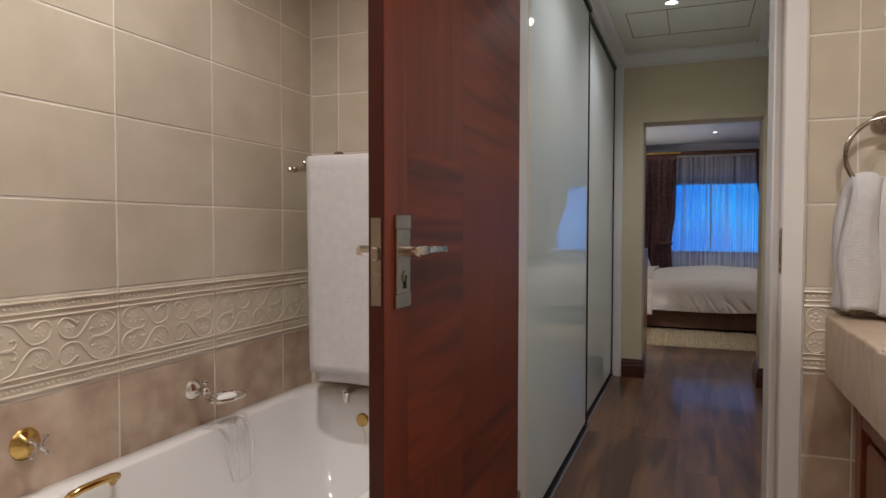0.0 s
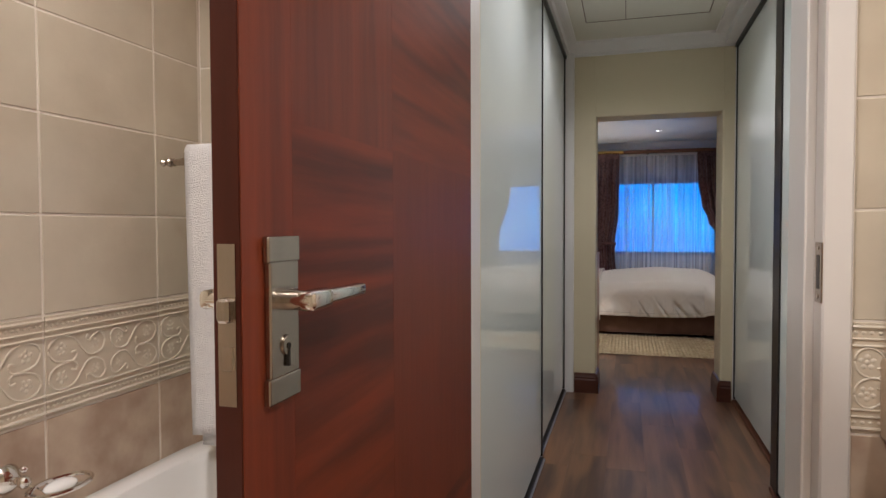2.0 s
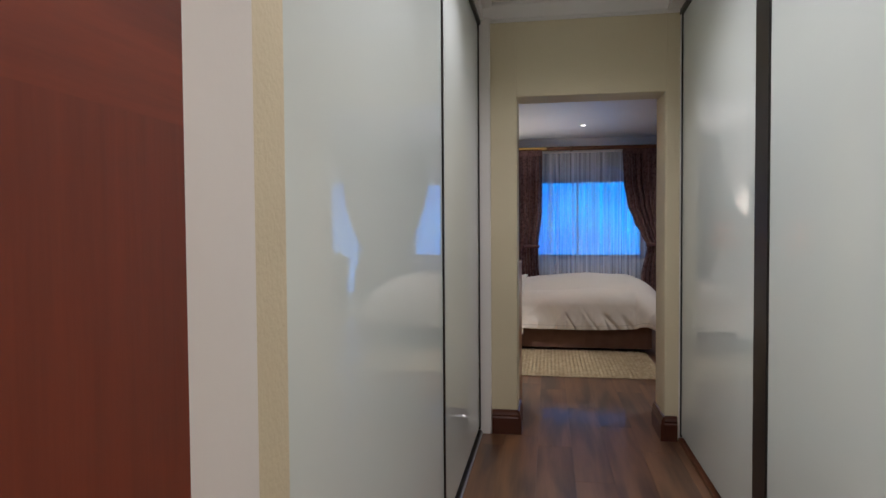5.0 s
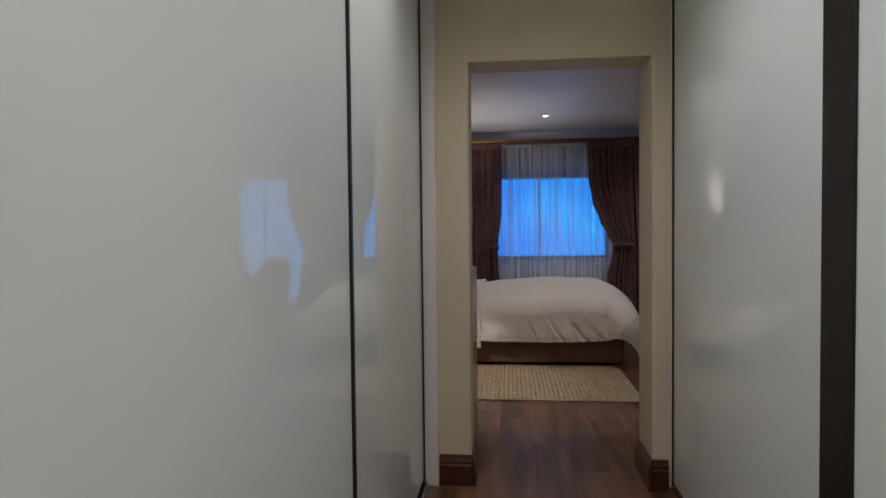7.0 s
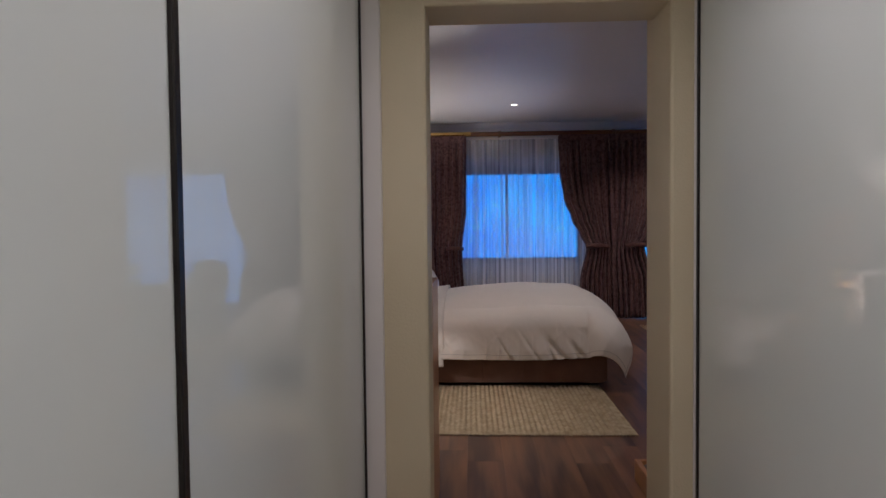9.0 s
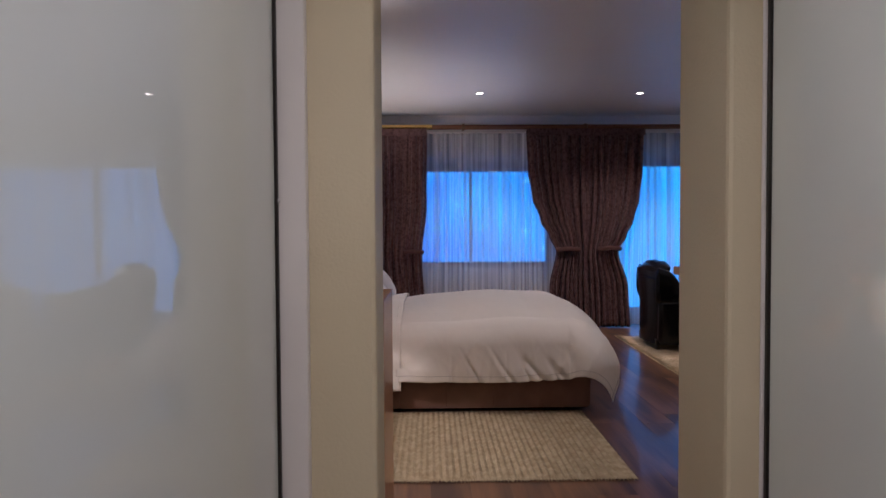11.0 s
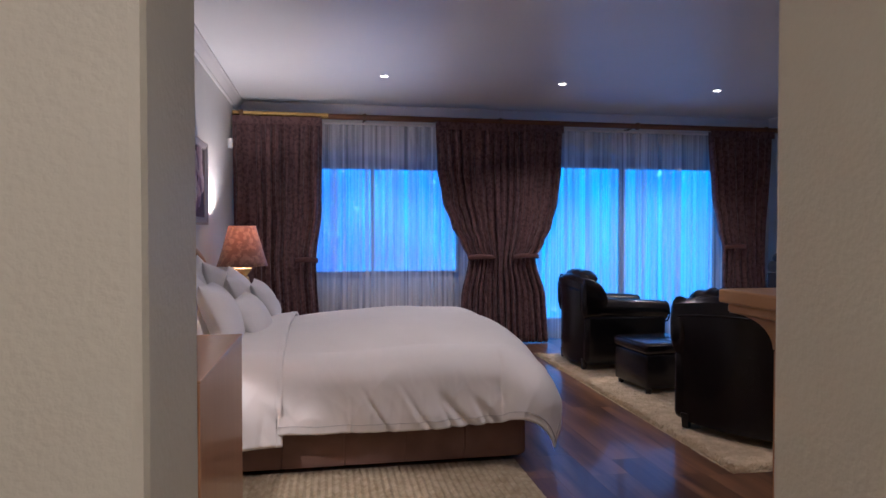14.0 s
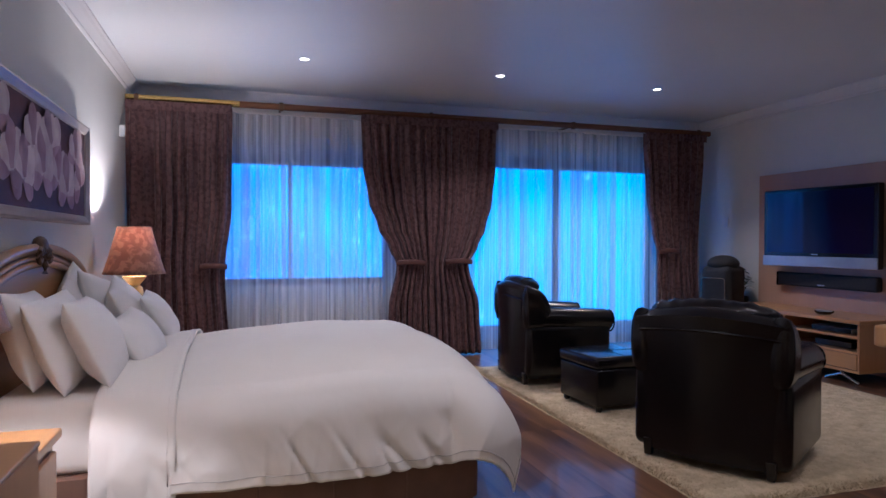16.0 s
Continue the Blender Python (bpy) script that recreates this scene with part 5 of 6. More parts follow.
CT = 2.42
for name, lab, l, r, folds, ties in (
        ("curtain", "mauve-brown brocade curtain hanging straight in the corner", curve((0, -1.055), (CT, -1.068)), curve((0, -0.19), (0.93, -0.24), (1.5, -0.18), (CT, -0.17)), 9, ((-0.44, -0.22, 0.94),)),
        ("curtain", "brocade curtain swept back beside the window", curve((0, 1.31), (0.5, 1.33), (0.95, 1.41), (1.12, 1.33), (1.32, 1.22), (1.6, 1.12), (1.95, 1.065), (CT, 1.045)), curve((0, 1.82), (0.95, 1.79), (CT, 1.77)), 8, ((1.40, 1.68, 0.96),)),
        ("curtain", "brocade curtain swept back beside the sliding door", curve((0, 1.76), (0.95, 1.74), (CT, 1.74)), curve((0, 2.33), (0.5, 2.30), (0.95, 2.18), (1.12, 2.28), (1.32, 2.37), (1.6, 2.44), (1.95, 2.475), (CT, 2.49)), 8, ((1.92, 2.19, 0.97),)),
        ("curtain", "brocade curtain tied back in the far corner", curve((0, 4.44), (0.5, 4.47), (1.06, 4.47), (1.3, 4.41), (1.7, 4.34), (CT, 4.29)), curve((0, 5.10), (1.0, 5.04), (CT, 5.12)), 9, ((4.48, 4.74, 1.07),))):
    c = thing(name, lab, "curtain", "brocade curtains")
    d = part("drape", hanging(l, r, 12.88, 0.012, CT, folds, 0.037, l(1) * 3, 230, 44), DRAPE, c, smooth=True)
    thick(d, 0.004)
    part("heading", hanging(l, r, 12.84, CT - 0.07, CT + 0.012, folds * 2, 0.008, 2.0, 120, 3), DRAPE, c, "gathered heading tape", True)
    for x0, x1, z in ties:
        t = bmesh.new()
        pts = [(x0 + (x1 - x0) * k / 12, 12.88 - 0.075 * math.sin(math.pi * (0.15 + 0.7 * k / 12)), z + 0.012 * math.sin(math.pi * k / 12)) for k in range(13)]
        tube(t, pts, 0.022, 8)
        bmesh.ops.scale(t, vec=(1, 1, 1.25), verts=t.verts, space=Matrix.Translation((0, 0, -z)))
        part("tieback", t, TIE, c, "rose satin tieback", True)
for lab, x0, x1 in (("white voile net curtain over the window", -0.42, 1.55), ("white voile net curtain over the sliding door", 1.98, 4.86)):
    s = thing("net_curtain", lab, "net curtain", "voile net curtains")
    n = round((x1 - x0) * 9)
    part("voile", hanging(lambda z: x0, lambda z: x1, 13.05, 0.015, 2.41, n, 0.020, x0, n * 12, 10), SHEER, s, smooth=True)
    part("heading", boxm(x0, x1, 13.04, 13.075, 2.405, 2.43, 0.004), WHITE, s, "white net track")

pole = thing("curtain_pole", "long brown and gilt wooden curtain pole over both windows", "curtain pole")
b = bmesh.new()
rod(b, (-1.06, 12.9, 2.46), (5.2, 12.9, 2.46), 0.031, seg=16)
part("pole", b, wood("pole_wood", (0.20, 0.085, 0.04), (0.12, 0.05, 0.022), along=0, rough=0.3, coat=0.3), pole, smooth=True)
b = bmesh.new()
rod(b, (-1.07, 12.9, 2.46), (-0.1, 12.9, 2.46), 0.0325, seg=16)
part("gilt_end", b, BRASS, pole, "gilt end of the pole", True)
for x in (-0.98, 0.28, 1.77, 3.4, 5.05):
    b = bmesh.new()
    join(b, lathe([(0.031, -0.02), (0.040, -0.016), (0.043, 0), (0.040, 0.016), (0.031, 0.02)], 18, pose(x, 12.9, 2.46, 0, 90, 0)))
    rod(b, (x, 12.9, 2.46), (x, RY1, 2.46), 0.012)
    part("bracket", b, CARVED, pole, smooth=True)


# ---- lounge corner ----
def cushion(bm, x0, x1, y0, y1, z0, z1, r=0.05, seg=4, puff=0.0):
    o = boxm(x0, x1, y0, y1, z0, z1, min(r, 0.49 * min(x1 - x0, y1 - y0, z1 - z0)), seg)
    join(bm, o)
    return bm


def armchair(at, label):
    """Leather tub chair; it faces +x, its back at x = 0."""
    a = thing("armchair", label, "armchair", "leather armchairs", at=at)
    W, D = 0.80, 0.81
    # curved back shell
    def shell(off, z0, z1, lean):
        def f(u, v):
            y = (u - 0.5) * (W - 0.06 - 2 * off)
            z = z0 + (z1 - z0) * v
            c = (2 * u - 1)
            x = 0.0 + off + 0.07 * c * c - lean * (z - 0.3) * max(0, z - 0.3)
            top = -0.035 * c * c * v
            flare = 1 + 0.09 * max(0.0, v - 0.4) - 0.08 * (1 - v)
            return Vector((x, y * flare, z + top))
        return f
    bk = grid(24, 14, shell(0.0, 0.055, 0.80, 0.12))
    ins = grid(24, 14, shell(0.16, 0.055, 0.80, 0.10))
    n = bmesh.new()
    join(n, bk)
    join(n, ins)
    ro, ri = shell(0.0, 0.055, 0.80, 0.12), shell(0.16, 0.055, 0.80, 0.10)
    cap = grid(24, 6, lambda u, v: ro(u, 1).lerp(ri(u, 1), v) + Vector((0, 0, 0.045 * math.sin(math.pi * v))))
    join(n, cap)
    for u in (0, 1):
        join(n, grid(6, 14, lambda v, w: ro(u, w).lerp(ri(u, w), v)))
    bmesh.ops.remove_doubles(n, verts=n.verts, dist=0.002)
    part("backrest", n, LEATHER, a, "curved black leather back", True)
    roll = bmesh.new()
    tube(roll, [ro(k / 24, 0.90) + Vector((-0.001, 0, 0)) for k in range(25)], 0.008, 8)
    part("back_piping", roll, LEATHER, a, smooth=True)
    hc = bmesh.new()
    def head(u, v):
        c = 2 * u - 1
        g = 2 * math.pi * v
        rr = (1 - abs(c) ** 4) ** 0.5
        return Vector((0.12 + 0.03 * c * c + 0.085 * rr * math.cos(g), c * 0.335, 0.82 - 0.02 * c * c + 0.06 * rr * math.sin(g) + 0.010 * noise.noise(Vector((c * 8, g * 0.7, 2))) + 0.003 * noise.noise(Vector((c * 15, g, 6)))))
    join(hc, grid(44, 20, head))
    part("back_cushion", hc, LEATHER, a, "soft puckered back cushion", True)
    for s in (1, -1):
        y = s * (W / 2 - 0.085)
        arm = bmesh.new()
        cushion(arm, 0.06, D - 0.02, y - 0.085, y + 0.085, 0.055, 0.50, 0.045)
        part("arm", arm, LEATHER, a, smooth=True)
        top = bmesh.new()
        ball(top, (0.15, y, 0.55), 0.0925, 18, (0.9, 1, 1))
        tube(top, [(0.15, y, 0.55), (0.25, y, 0.548), (0.5, y, 0.535), (D - 0.06, y, 0.525), (D - 0.005, y, 0.51)], 0.092, 14)
        part("arm_roll", top, LEATHER, a, "rounded padded arm top", True)
        def wing(u, v):
            """The back's roll turning forward over the arm."""
            g = 2 * math.pi * v
            top = 0.815 - 0.05 * u - 0.07 * u ** 4
            half = (top - 0.46) / 2 + 0.005
            end = (1 - 0.35 * u ** 6) * min(1.0, 0.6 + 4 * u)
            return Vector((0.030 + 0.23 * u, s * 0.350 + 0.062 * end * math.copysign(abs(math.cos(g)) ** 0.7, math.cos(g)), 0.46 + half + half * math.copysign(abs(math.sin(g)) ** 0.8, math.sin(g)) * end))
        sh = grid(22, 20, wing)
        bmesh.ops.remove_doubles(sh, verts=sh.verts, dist=0.0005)
        bmesh.ops.holes_fill(sh, edges=[e for e in sh.edges if e.is_boundary], sides=0)
        part("wing", sh, LEATHER, a, "rolled wing between back and arm", True)
        pip = bmesh.new()
        tube(pip, [(D + 0.002, y + 0.09 * math.cos(t), 0.515 + 0.088 * math.sin(t)) for t in [2 * math.pi * k / 24 for k in range(24)]], 0.007, 6, True)
        part("arm_piping", pip, LEATHER, a, smooth=True)
    part("seat_base", cushion(bmesh.new(), 0.10, D - 0.05, -0.26, 0.26, 0.09, 0.30, 0.02), LEATHER, a, smooth=True)
    part("seat_cushion", cushion(bmesh.new(), 0.14, D - 0.01, -0.245, 0.245, 0.30, 0.45, 0.055), LEATHER, a, "loose seat cushion", True)
    for x in (0.05, D - 0.09):
        for y in (-W / 2 + 0.09, W / 2 - 0.09):
            b = bmesh.new()
            o = bmesh.new()
            bmesh.ops.create_cone(o, cap_ends=True, segments=4, radius1=0.025, radius2=0.034, depth=0.09)
            join(b, o, pose(x + 0.02, y, 0.045 + 0.012, 0, 0, 45))
            part("leg", b, BLACK, a, "dark tapered wooden leg")
    return a


# each foot stands on the rug's pile
armchair(pose(2.07, 11.66, 0.012, 0, 0, -4), "black leather armchair facing the television by the sliding door")
armchair(pose(2.165, 9.30, 0.012, 0, 0, 32), "black leather armchair seen from behind, turned to the television")


def ottoman():
    o = thing("ottoman", "square black leather ottoman with a lift-off lid", "ottoman", at=pose(2.215, 10.40, 0.012, 0, 0, 4))
    part("body", cushion(bmesh.new(), 0.012, 0.478, 0.012, 0.488, 0.04, 0.30, 0.015, 3), LEATHER, o, smooth=True)
    lid = part("lid", cushion(bmesh.new(), 0, 0.49, 0, 0.50, 0.30, 0.385, 0.03, 4), LEATHER, o, "padded lid with crossed seams", True)
    s = bmesh.new()
    tube(s, [(0.245, 0.012, 0.384), (0.245, 0.49, 0.384)], 0.004, 6)
    tube(s, [(0.012, 0.25, 0.384), (0.478, 0.25, 0.384)], 0.004, 6)
    part("seam", s, LEATHER, lid, smooth=True)
    for x in (0.05, 0.44):
        for y in (0.05, 0.45):
            b = bmesh.new()
            rod(b, (x, y, 0.0), (x, y, 0.045), 0.02, 0.026)
            part("foot", b, BLACK, o)


ottoman()


def shag_rug():
    e = thing("shag_rug", "cream shaggy rug under the leather chairs", "rug")
    X0, X1, Y0, Y1 = 1.90, 4.62, 8.90, 12.22
    r = random.Random(4)

    def f(u, v):
        x, y = X0 + (X1 - X0) * u, Y0 + (Y1 - Y0) * v
        x += 0.04 * (y - Y0) / 3.3 * (1 - u)
        k = noise.noise(Vector((x * 16, y * 16, 3)))
        k2 = noise.noise(Vector((x * 55, y * 55, 7)))
        edge = min(1.0, 30 * min(u, 1 - u, v, 1 - v))
        return Vector((x + 0.008 * k2, y + 0.008 * k, 0.002 + edge * (0.014 + 0.006 * k + 0.012 * k2)))

    part("woven_face", grid(260, 300, f), SHAG, e, smooth=True)
    vs, fs = [], []
    for k in range(12000):
        side = r.random()
        if side < 0.35:
            x, y = X0 + abs(r.gauss(0, 0.05)) + 0.0, r.uniform(Y0, Y1)
            x += 0.04 * (y - Y0) / 3.3
        elif side < 0.6:
            x, y = r.uniform(X0, X1 - 0.4), Y0 + abs(r.gauss(0, 0.05))
        else:
            x, y = r.uniform(X0 + 0.05, 3.4), r.uniform(Y0 + 0.02, 11.4)
        a, h = r.uniform(0, 6.28), r.uniform(0.008, 0.019)
        d = Vector((math.cos(a), math.sin(a), 0)) * 0.0035
        lean = Vector((r.uniform(-0.016, 0.016), r.uniform(-0.016, 0.016), h))
        p0 = Vector((x, y, 0.008))
        i = len(vs)
        vs += [p0 - d, p0 + d, p0 + lean]
        fs.append((i, i + 1, i + 2))
    me = bpy.data.meshes.new("wool_nap")
    me.from_pydata(vs, [], fs)
    me.materials.append(SHAG)
    ob = new("wool_nap", me)
    ob.parent = e
    tagged(ob, "loose woollen tufts", kind="stuff")


shag_rug()


def tv_wall():
    X = RX1
    p = thing("wall_board", "tall pinkish beech wall panel behind the television", "wall panel")
    part("board", boxm(X - 0.05, X - 0.001, 10.45, 12.235, 0.0, 1.905, 0.004), PANEL, p)
    t = thing("television", "flat-screen television switched off, with a silver lower strip", "television", at=pose(X - 0.10, 11.365, 0, 0, 0, 5) @ pose(-X, -11.365, 0))
    Y0, Y1 = 10.76, 11.94
    part("case", boxm(X - 0.13, X - 0.052, Y0, Y1, 0.95, 1.712, 0.012, 2), TV_BLACK, t)
    part("screen", boxm(X - 0.133, X - 0.129, Y0 + 0.045, Y1 - 0.045, 1.085, 1.675), TV_SCREEN, t, "dark glossy screen")
    part("silver_strip", boxm(X - 0.142, X - 0.128, Y0, Y1, 0.95, 1.05, 0.006, 2), SILVER, t, "silver speaker strip")
    part("wall_bracket", boxm(X - 0.056, X + 0.002, 11.15, 11.6, 1.15, 1.5), TV_BLACK, t)
    part("badge", boxm(X - 0.1345, X - 0.1325, 11.33, 11.40, 1.066, 1.075), SILVER, t)
    s = thing("soundbar", "long black soundbar fixed under the television", "soundbar")
    part("case", boxm(X - 0.13, X - 0.0505, 10.80, 11.90, 0.745, 0.88, 0.02, 3), BLACKCLOTH, s)
    part("end_cap", boxm(X - 0.134, X - 0.06, 11.885, 11.905, 0.742, 0.883, 0.004), TV_BLACK, s)
    part("logo_bar", boxm(X - 0.1325, X - 0.1295, 11.33, 11.41, 0.765, 0.778), SILVER, s)
    c = thing("tv_stand", "low beech television stand with open shelves and drawers", "tv stand")
    F, N, E, T = 4.76, 10.57, 12.12, 0.54
    part("top", boxm(F - 0.01, X - 0.052, N - 0.005, E, T - 0.03, T, 0.004, 2), BEECH, c)
    part("bottom", boxm(F, X - 0.052, N, E, 0.10, 0.125, 0.002), BEECH, c)
    for y in (N, (N + E) / 2 - 0.011, E - 0.022):
        part("upright", boxm(F, X - 0.052, y, y + 0.022, 0.125, T - 0.03, 0.002), BEECH_V, c)
    part("back_board", boxm(X - 0.075, X - 0.053, N + 0.022, E - 0.022, 0.125, T - 0.03), BLACK, c)
    mid = (N + E) / 2
    for y0, y1 in ((N + 0.022, mid - 0.011), (mid + 0.011, E - 0.022)):
        part("shelf", boxm(F + 0.01, X - 0.075, y0, y1, 0.385, 0.405), BEECH, c)
        dr = part("drawer", boxm(F - 0.004, F + 0.016, y0 + 0.003, y1 - 0.003, 0.13, 0.255, 0.004, 2), BEECH, c)
        part("handle", rod(bmesh.new(), (F - 0.02, (y0 + y1) / 2 - 0.06, 0.195), (F - 0.02, (y0 + y1) / 2 + 0.06, 0.195), 0.006), STEEL, dr, "steel bar handle")
        part("shelf", boxm(F + 0.01, X - 0.075, y0, y1, 0.258, 0.275), BEECH, c)
    for y in (N + 0.2, E - 0.25):
        lb = bmesh.new()
        tube(lb, [(F + 0.05, y - 0.16, 0.008), (F + 0.05, y, 0.07), (F + 0.05, y + 0.02, 0.10)], 0.014, 8)
        tube(lb, [(F + 0.05, y + 0.16, 0.008), (F + 0.05, y, 0.07)], 0.014, 8)
        part("splayed_leg", lb, STEEL, c, "splayed steel leg", True)
    bl = bmesh.new()
    for y in (N + 0.05, E - 0.07):
        rod(bl, (X - 0.10, y, 0.0), (X - 0.10, y, 0.10), 0.02)
    part("back_leg", bl, BLACK, c)
    d = thing("disc_player", "slim silver disc player on the open shelf", "player", at=pose(4.83, 10.70, 0.405))
    part("case", boxm(0, 0.30, 0, 0.40, 0.006, 0.05, 0.004), SILVER, d)
    part("front", boxm(-0.004, 0.001, 0.005, 0.395, 0.008, 0.046), TV_BLACK, d)
    d = thing("decoder_box", "black decoder box on the lower shelf", "decoder", at=pose(4.85, 10.72, 0.275))
    part("case", boxm(0, 0.28, 0, 0.36, 0.005, 0.06, 0.004), TV_BLACK, d)
    r = thing("remote_control_tray", "small dark dish on top of the television stand", "dish", at=pose(4.92, 11.05, T))
    part("dish", lathe([(0, 0.0), (0.05, 0.0), (0.075, 0.018), (0.08, 0.03), (0.074, 0.028), (0.05, 0.010), (0, 0.008)], 24), TV_BLACK, r, smooth=True)
    part("remote", boxm(-0.02, 0.02, -0.07, 0.07, 0.022, 0.036, 0.004), SILVER, r)


tv_wall()


def corner_things():
    g = thing("luggage_bag", "black nylon travel bag on a folding trolley", "luggage", at=pose(4.93, 12.32, 0, 0, 0, 20))
    part("body", boxm(-0.20, 0.16, -0.17, 0.17, 0.42, 0.93, 0.07, 4), BLACKCLOTH, g, smooth=True)
    part("top_pocket", ball(bmesh.new(), (-0.02, 0, 0.95), 0.17, 20, (1.05, 0.95, 0.55)), BLACKCLOTH, g, "rounded top pocket", True)
    part("lower_case", boxm(-0.24, 0.12, -0.19, 0.19, 0.03, 0.44, 0.05, 3), BLACKCLOTH, g, smooth=True)
    h = bmesh.new()
    tube(h, [(-0.22, -0.13, 0.1), (-0.225, -0.13, 0.78), (-0.225, -0.11, 0.80), (-0.225, 0.11, 0.80), (-0.225, 0.13, 0.78), (-0.22, 0.13, 0.1)], 0.006, 8)
    part("trolley_handle", h, STEEL, g, "steel telescopic handle", True)
    w = bmesh.new()
    for y in (-0.16, 0.16):
        rod(w, (-0.2, y - 0.012, 0.03), (-0.2, y + 0.012, 0.03), 0.03)
    part("wheel", w, BLACK, g)
    part("label_strip", boxm(-0.03, 0.05, -0.02, 0.02, 1.04, 1.046), WHITE_PL, g, "pale label strip")
    p = thing("pot_plant", "leafy plant in a dark pot in the corner", "plant", at=pose(5.17, 12.40, 0))
    st = bmesh.new()
    join(st, lathe([(0, 0), (0.12, 0), (0.12, 0.02), (0.02, 0.03), (0.02, 0.38), (0.13, 0.40), (0.13, 0.42), (0, 0.42)], 20))
    part("stand", st, BLACK, p, smooth=True)
    part("pot", lathe([(0, 0.42), (0.09, 0.42), (0.12, 0.52), (0.125, 0.58), (0.115, 0.585), (0.10, 0.56), (0, 0.55)], 24), BLACK, p, smooth=True)
    r = random.Random(3)
    for k in range(34):
        a, reach, hgt = r.uniform(0, 6.28), r.uniform(0.05, 0.15), r.uniform(0.68, 0.90)
        base = Vector((0.02 * math.cos(a), 0.02 * math.sin(a), 0.56))
        tip = Vector((reach * math.cos(a), reach * math.sin(a), hgt))
        lf = bmesh.new()
        tube(lf, [base, base.lerp(tip, 0.6) + Vector((0, 0, 0.04)), tip], 0.003, 5)
        side = Vector((-math.sin(a), math.cos(a), 0)) * r.uniform(0.018, 0.03)
        out = Vector((math.cos(a), math.sin(a), -0.5)) * r.uniform(0.06, 0.09)
        q = [lf.verts.new(v) for v in (tip, tip + out * 0.45 + side, tip + out, tip + out * 0.45 - side)]
        lf.faces.new((q[0], q[1], q[2]))
        lf.faces.new((q[0], q[2], q[3]))
        part("leaf", lf, LEAF, p)
    s = thing("wall_socket", "small white switch plate on the pale wall", "switch", at=pose(RX1, 12.78, 1.42))
    part("plate", boxm(-0.012, 0, -0.04, 0.04, -0.06, 0.06, 0.004), WHITE_PL, s)


corner_things()


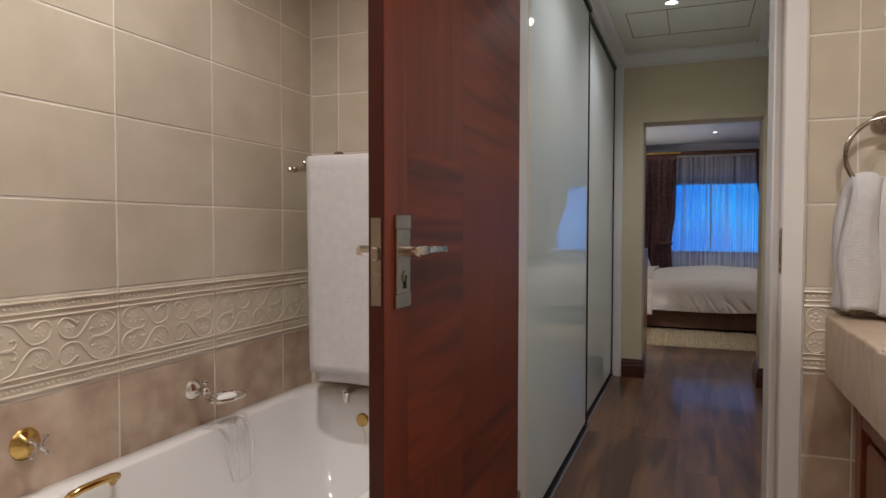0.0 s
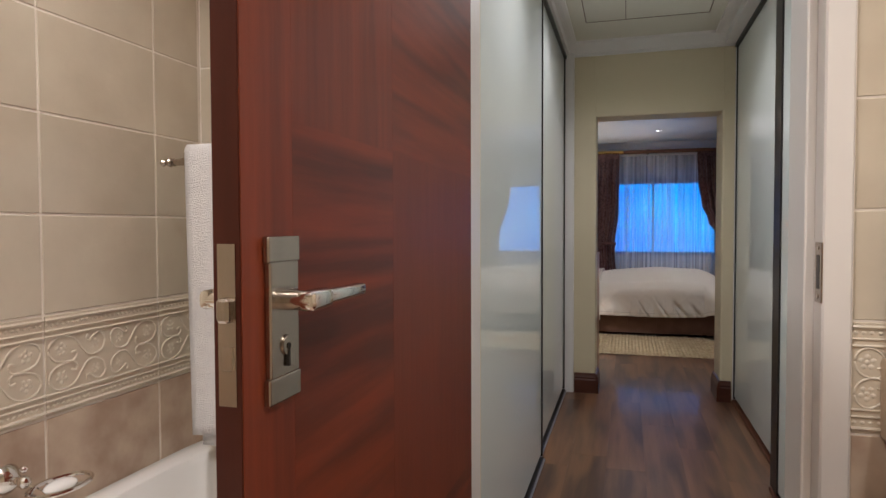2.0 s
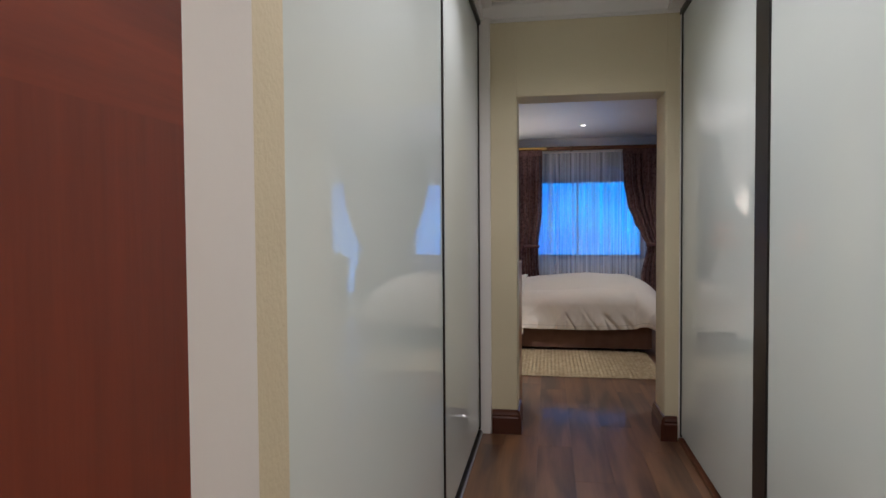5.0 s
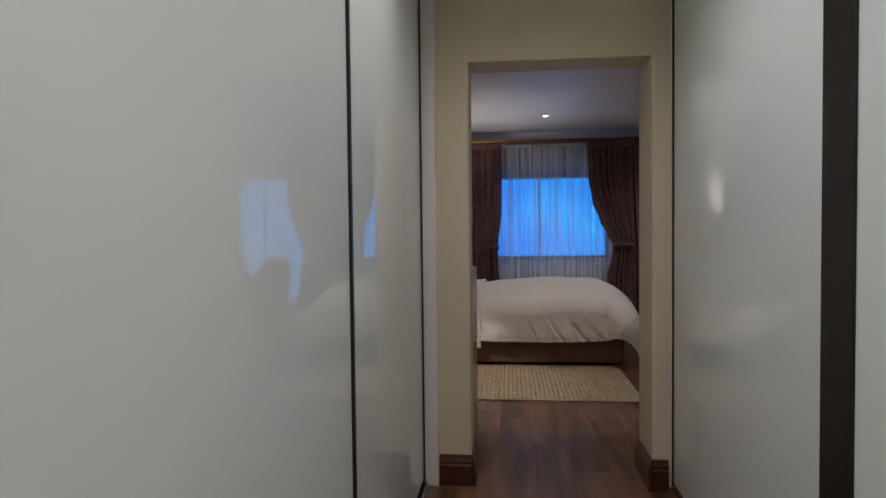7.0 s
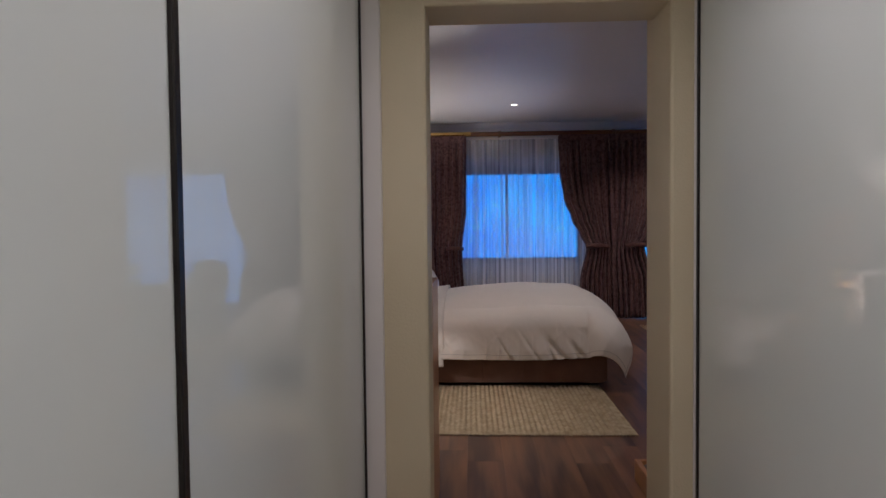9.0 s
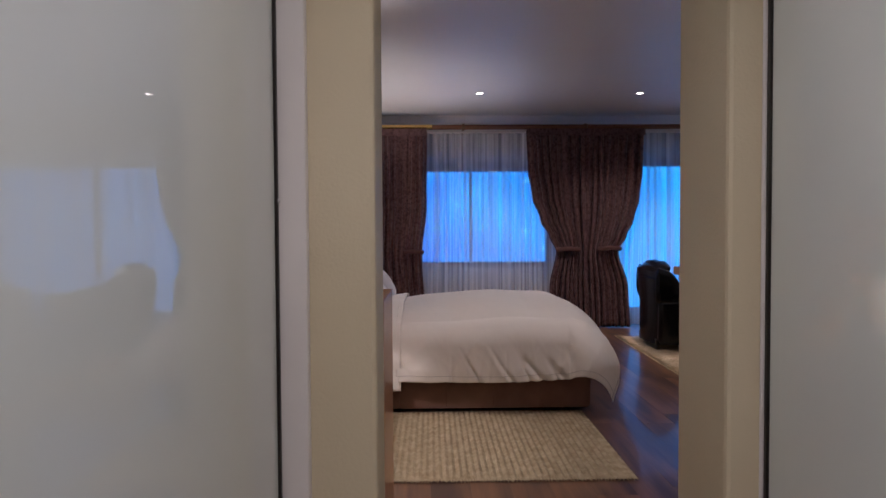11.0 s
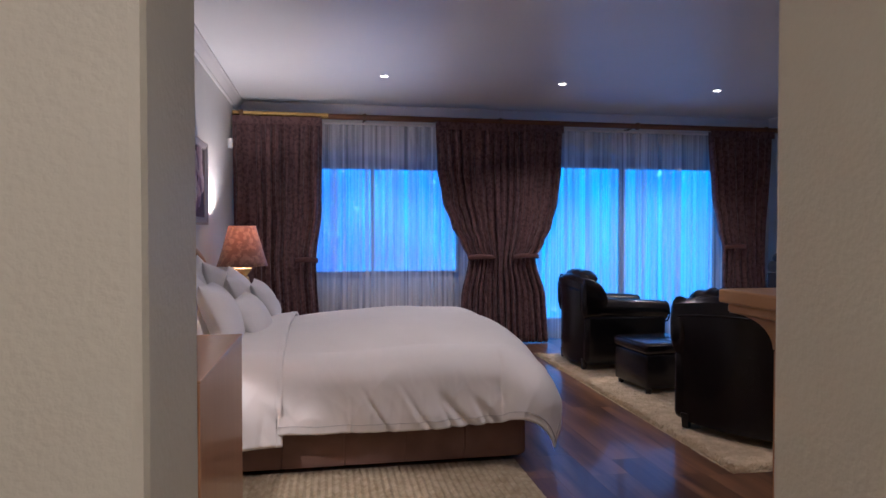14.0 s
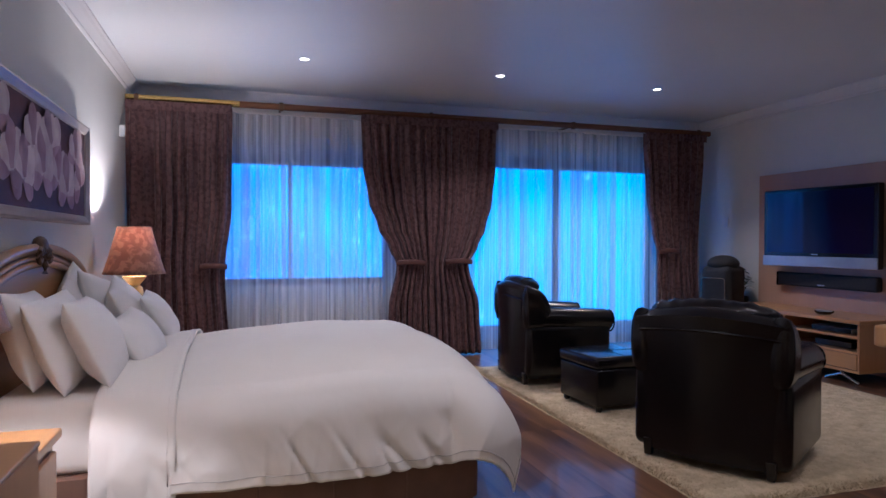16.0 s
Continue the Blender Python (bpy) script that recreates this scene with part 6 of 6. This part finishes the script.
def fireplace():
    X0, Y0, Y1, T = 0.69, OY1 + 0.084, 7.20, 1.09
    X1 = 2.05
    f = thing("mantelpiece", "beech fireplace mantel with a moulded shelf beside the door", "mantelpiece")
    part("shelf", boxm(X0, X1, Y0, Y1, T - 0.028, T, 0.004, 2), BEECH, f, "beech mantel shelf")
    part("shelf_edge", boxm(X0 + 0.012, X1 - 0.012, Y0, Y1 - 0.012, T - 0.048, T - 0.028, 0.006, 2), BEECH, f)
    def cove(k):
        s = k / 8
        return 0.014 + 0.058 * math.sin(s * math.pi / 2), T - 0.048 - 0.068 * (1 - math.cos(s * math.pi / 2))
    cv = bmesh.new()
    rows = []
    for k in range(9):
        o, z = cove(k)
        rows.append([cv.verts.new(v) for v in ((X0 + o, Y0, z), (X0 + o, Y1 - o, z), (X1 - o, Y1 - o, z), (X1 - o, Y0, z))])
    for a, b in zip(rows, rows[1:]):
        for j in range(3):
            cv.faces.new((a[j], a[j + 1], b[j + 1], b[j]))
    cv.faces.new(rows[0])
    cv.faces.new(rows[-1][::-1])
    part("cove_moulding", cv, BEECH, f, "hollow moulding under the shelf", True)
    o, z = cove(8)
    for x0, x1 in ((X0 + o, X0 + o + 0.20), (X1 - o - 0.20, X1 - o)):
        part("pilaster", boxm(x0, x1, Y0, Y1 - o, 0.0, z, 0.003), BEECH_V, f, "plain upright pilaster")
    part("frieze", boxm(X0 + o + 0.20, X1 - o - 0.20, Y0, Y1 - o - 0.01, 0.80, z, 0.002), BEECH, f)
    part("firebox", boxm(X0 + o + 0.20, X1 - o - 0.20, Y0, Y0 + 0.06, 0.10, 0.80), BLACK, f, "dark closed hearth opening")
    h = thing("hearth", "low hearth with a beech edge and dark pebble top", "hearth")
    part("edge_side", boxm(X0, X0 + 0.025, Y1 - 0.09, 7.48, 0.0, 0.10, 0.004), BEECH_V, h)
    part("edge_front", boxm(X0 + 0.025, X1, 7.455, 7.48, 0.0, 0.10, 0.004), BEECH_V, h)
    part("bed", boxm(X0 + 0.025, X1, Y1 - 0.09, 7.455, 0.0, 0.078), BLACK, h)
    r = random.Random(8)
    for i in range(16):
        for j in range(6):
            b = ball(bmesh.new(), (0, 0, 0), 0.026, 8, (1.0 + r.uniform(-0.2, 0.3), 0.9, 0.5))
            bmesh.ops.transform(b, matrix=pose(X0 + 0.06 + 0.055 * i + r.uniform(-0.01, 0.01), Y1 - 0.06 + 0.055 * j + r.uniform(-0.01, 0.01), 0.084, 0, 0, r.uniform(0, 90)), verts=b.verts)
            part("pebble", b, MOSAIC, h, smooth=True)


fireplace()


# ---- floor planks ----
fl = thing("floor", "dark walnut plank floor running towards the windows", "floor", kind="structure")
rnd = random.Random(5)
plank_mesh = {}
W = 0.19
col = 0
x = RX0
while x < RX1 - 0.02:
    y = 3.33 if CLX - 0.7 < x < CRX + 0.2 else OY1
    y -= rnd.uniform(0, 0.9)
    low = 3.33 if CLX - 0.7 < x < CRX + 0.2 else OY1
    wd = min(W, RX1 - x)
    while y < RY1:
        a, b = max(y, low), min(y + 1.3, RY1)
        y += 1.3
        if b - a < 0.05:
            continue
        key = (round(wd, 3), round(b - a, 2))
        if key not in plank_mesh:
            pb = boxm(0.0001, wd - 0.0001, 0.0001, b - a - 0.0001, -0.012, 0.0, 0.0003)
            me = bpy.data.meshes.new("plank")
            pb.to_mesh(me)
            pb.free()
            me.materials.append(PLANK)
            plank_mesh[key] = me
        ob = new("plank", plank_mesh[key])
        ob.parent = fl
        ob.location = (x, a, 0)
    x += W
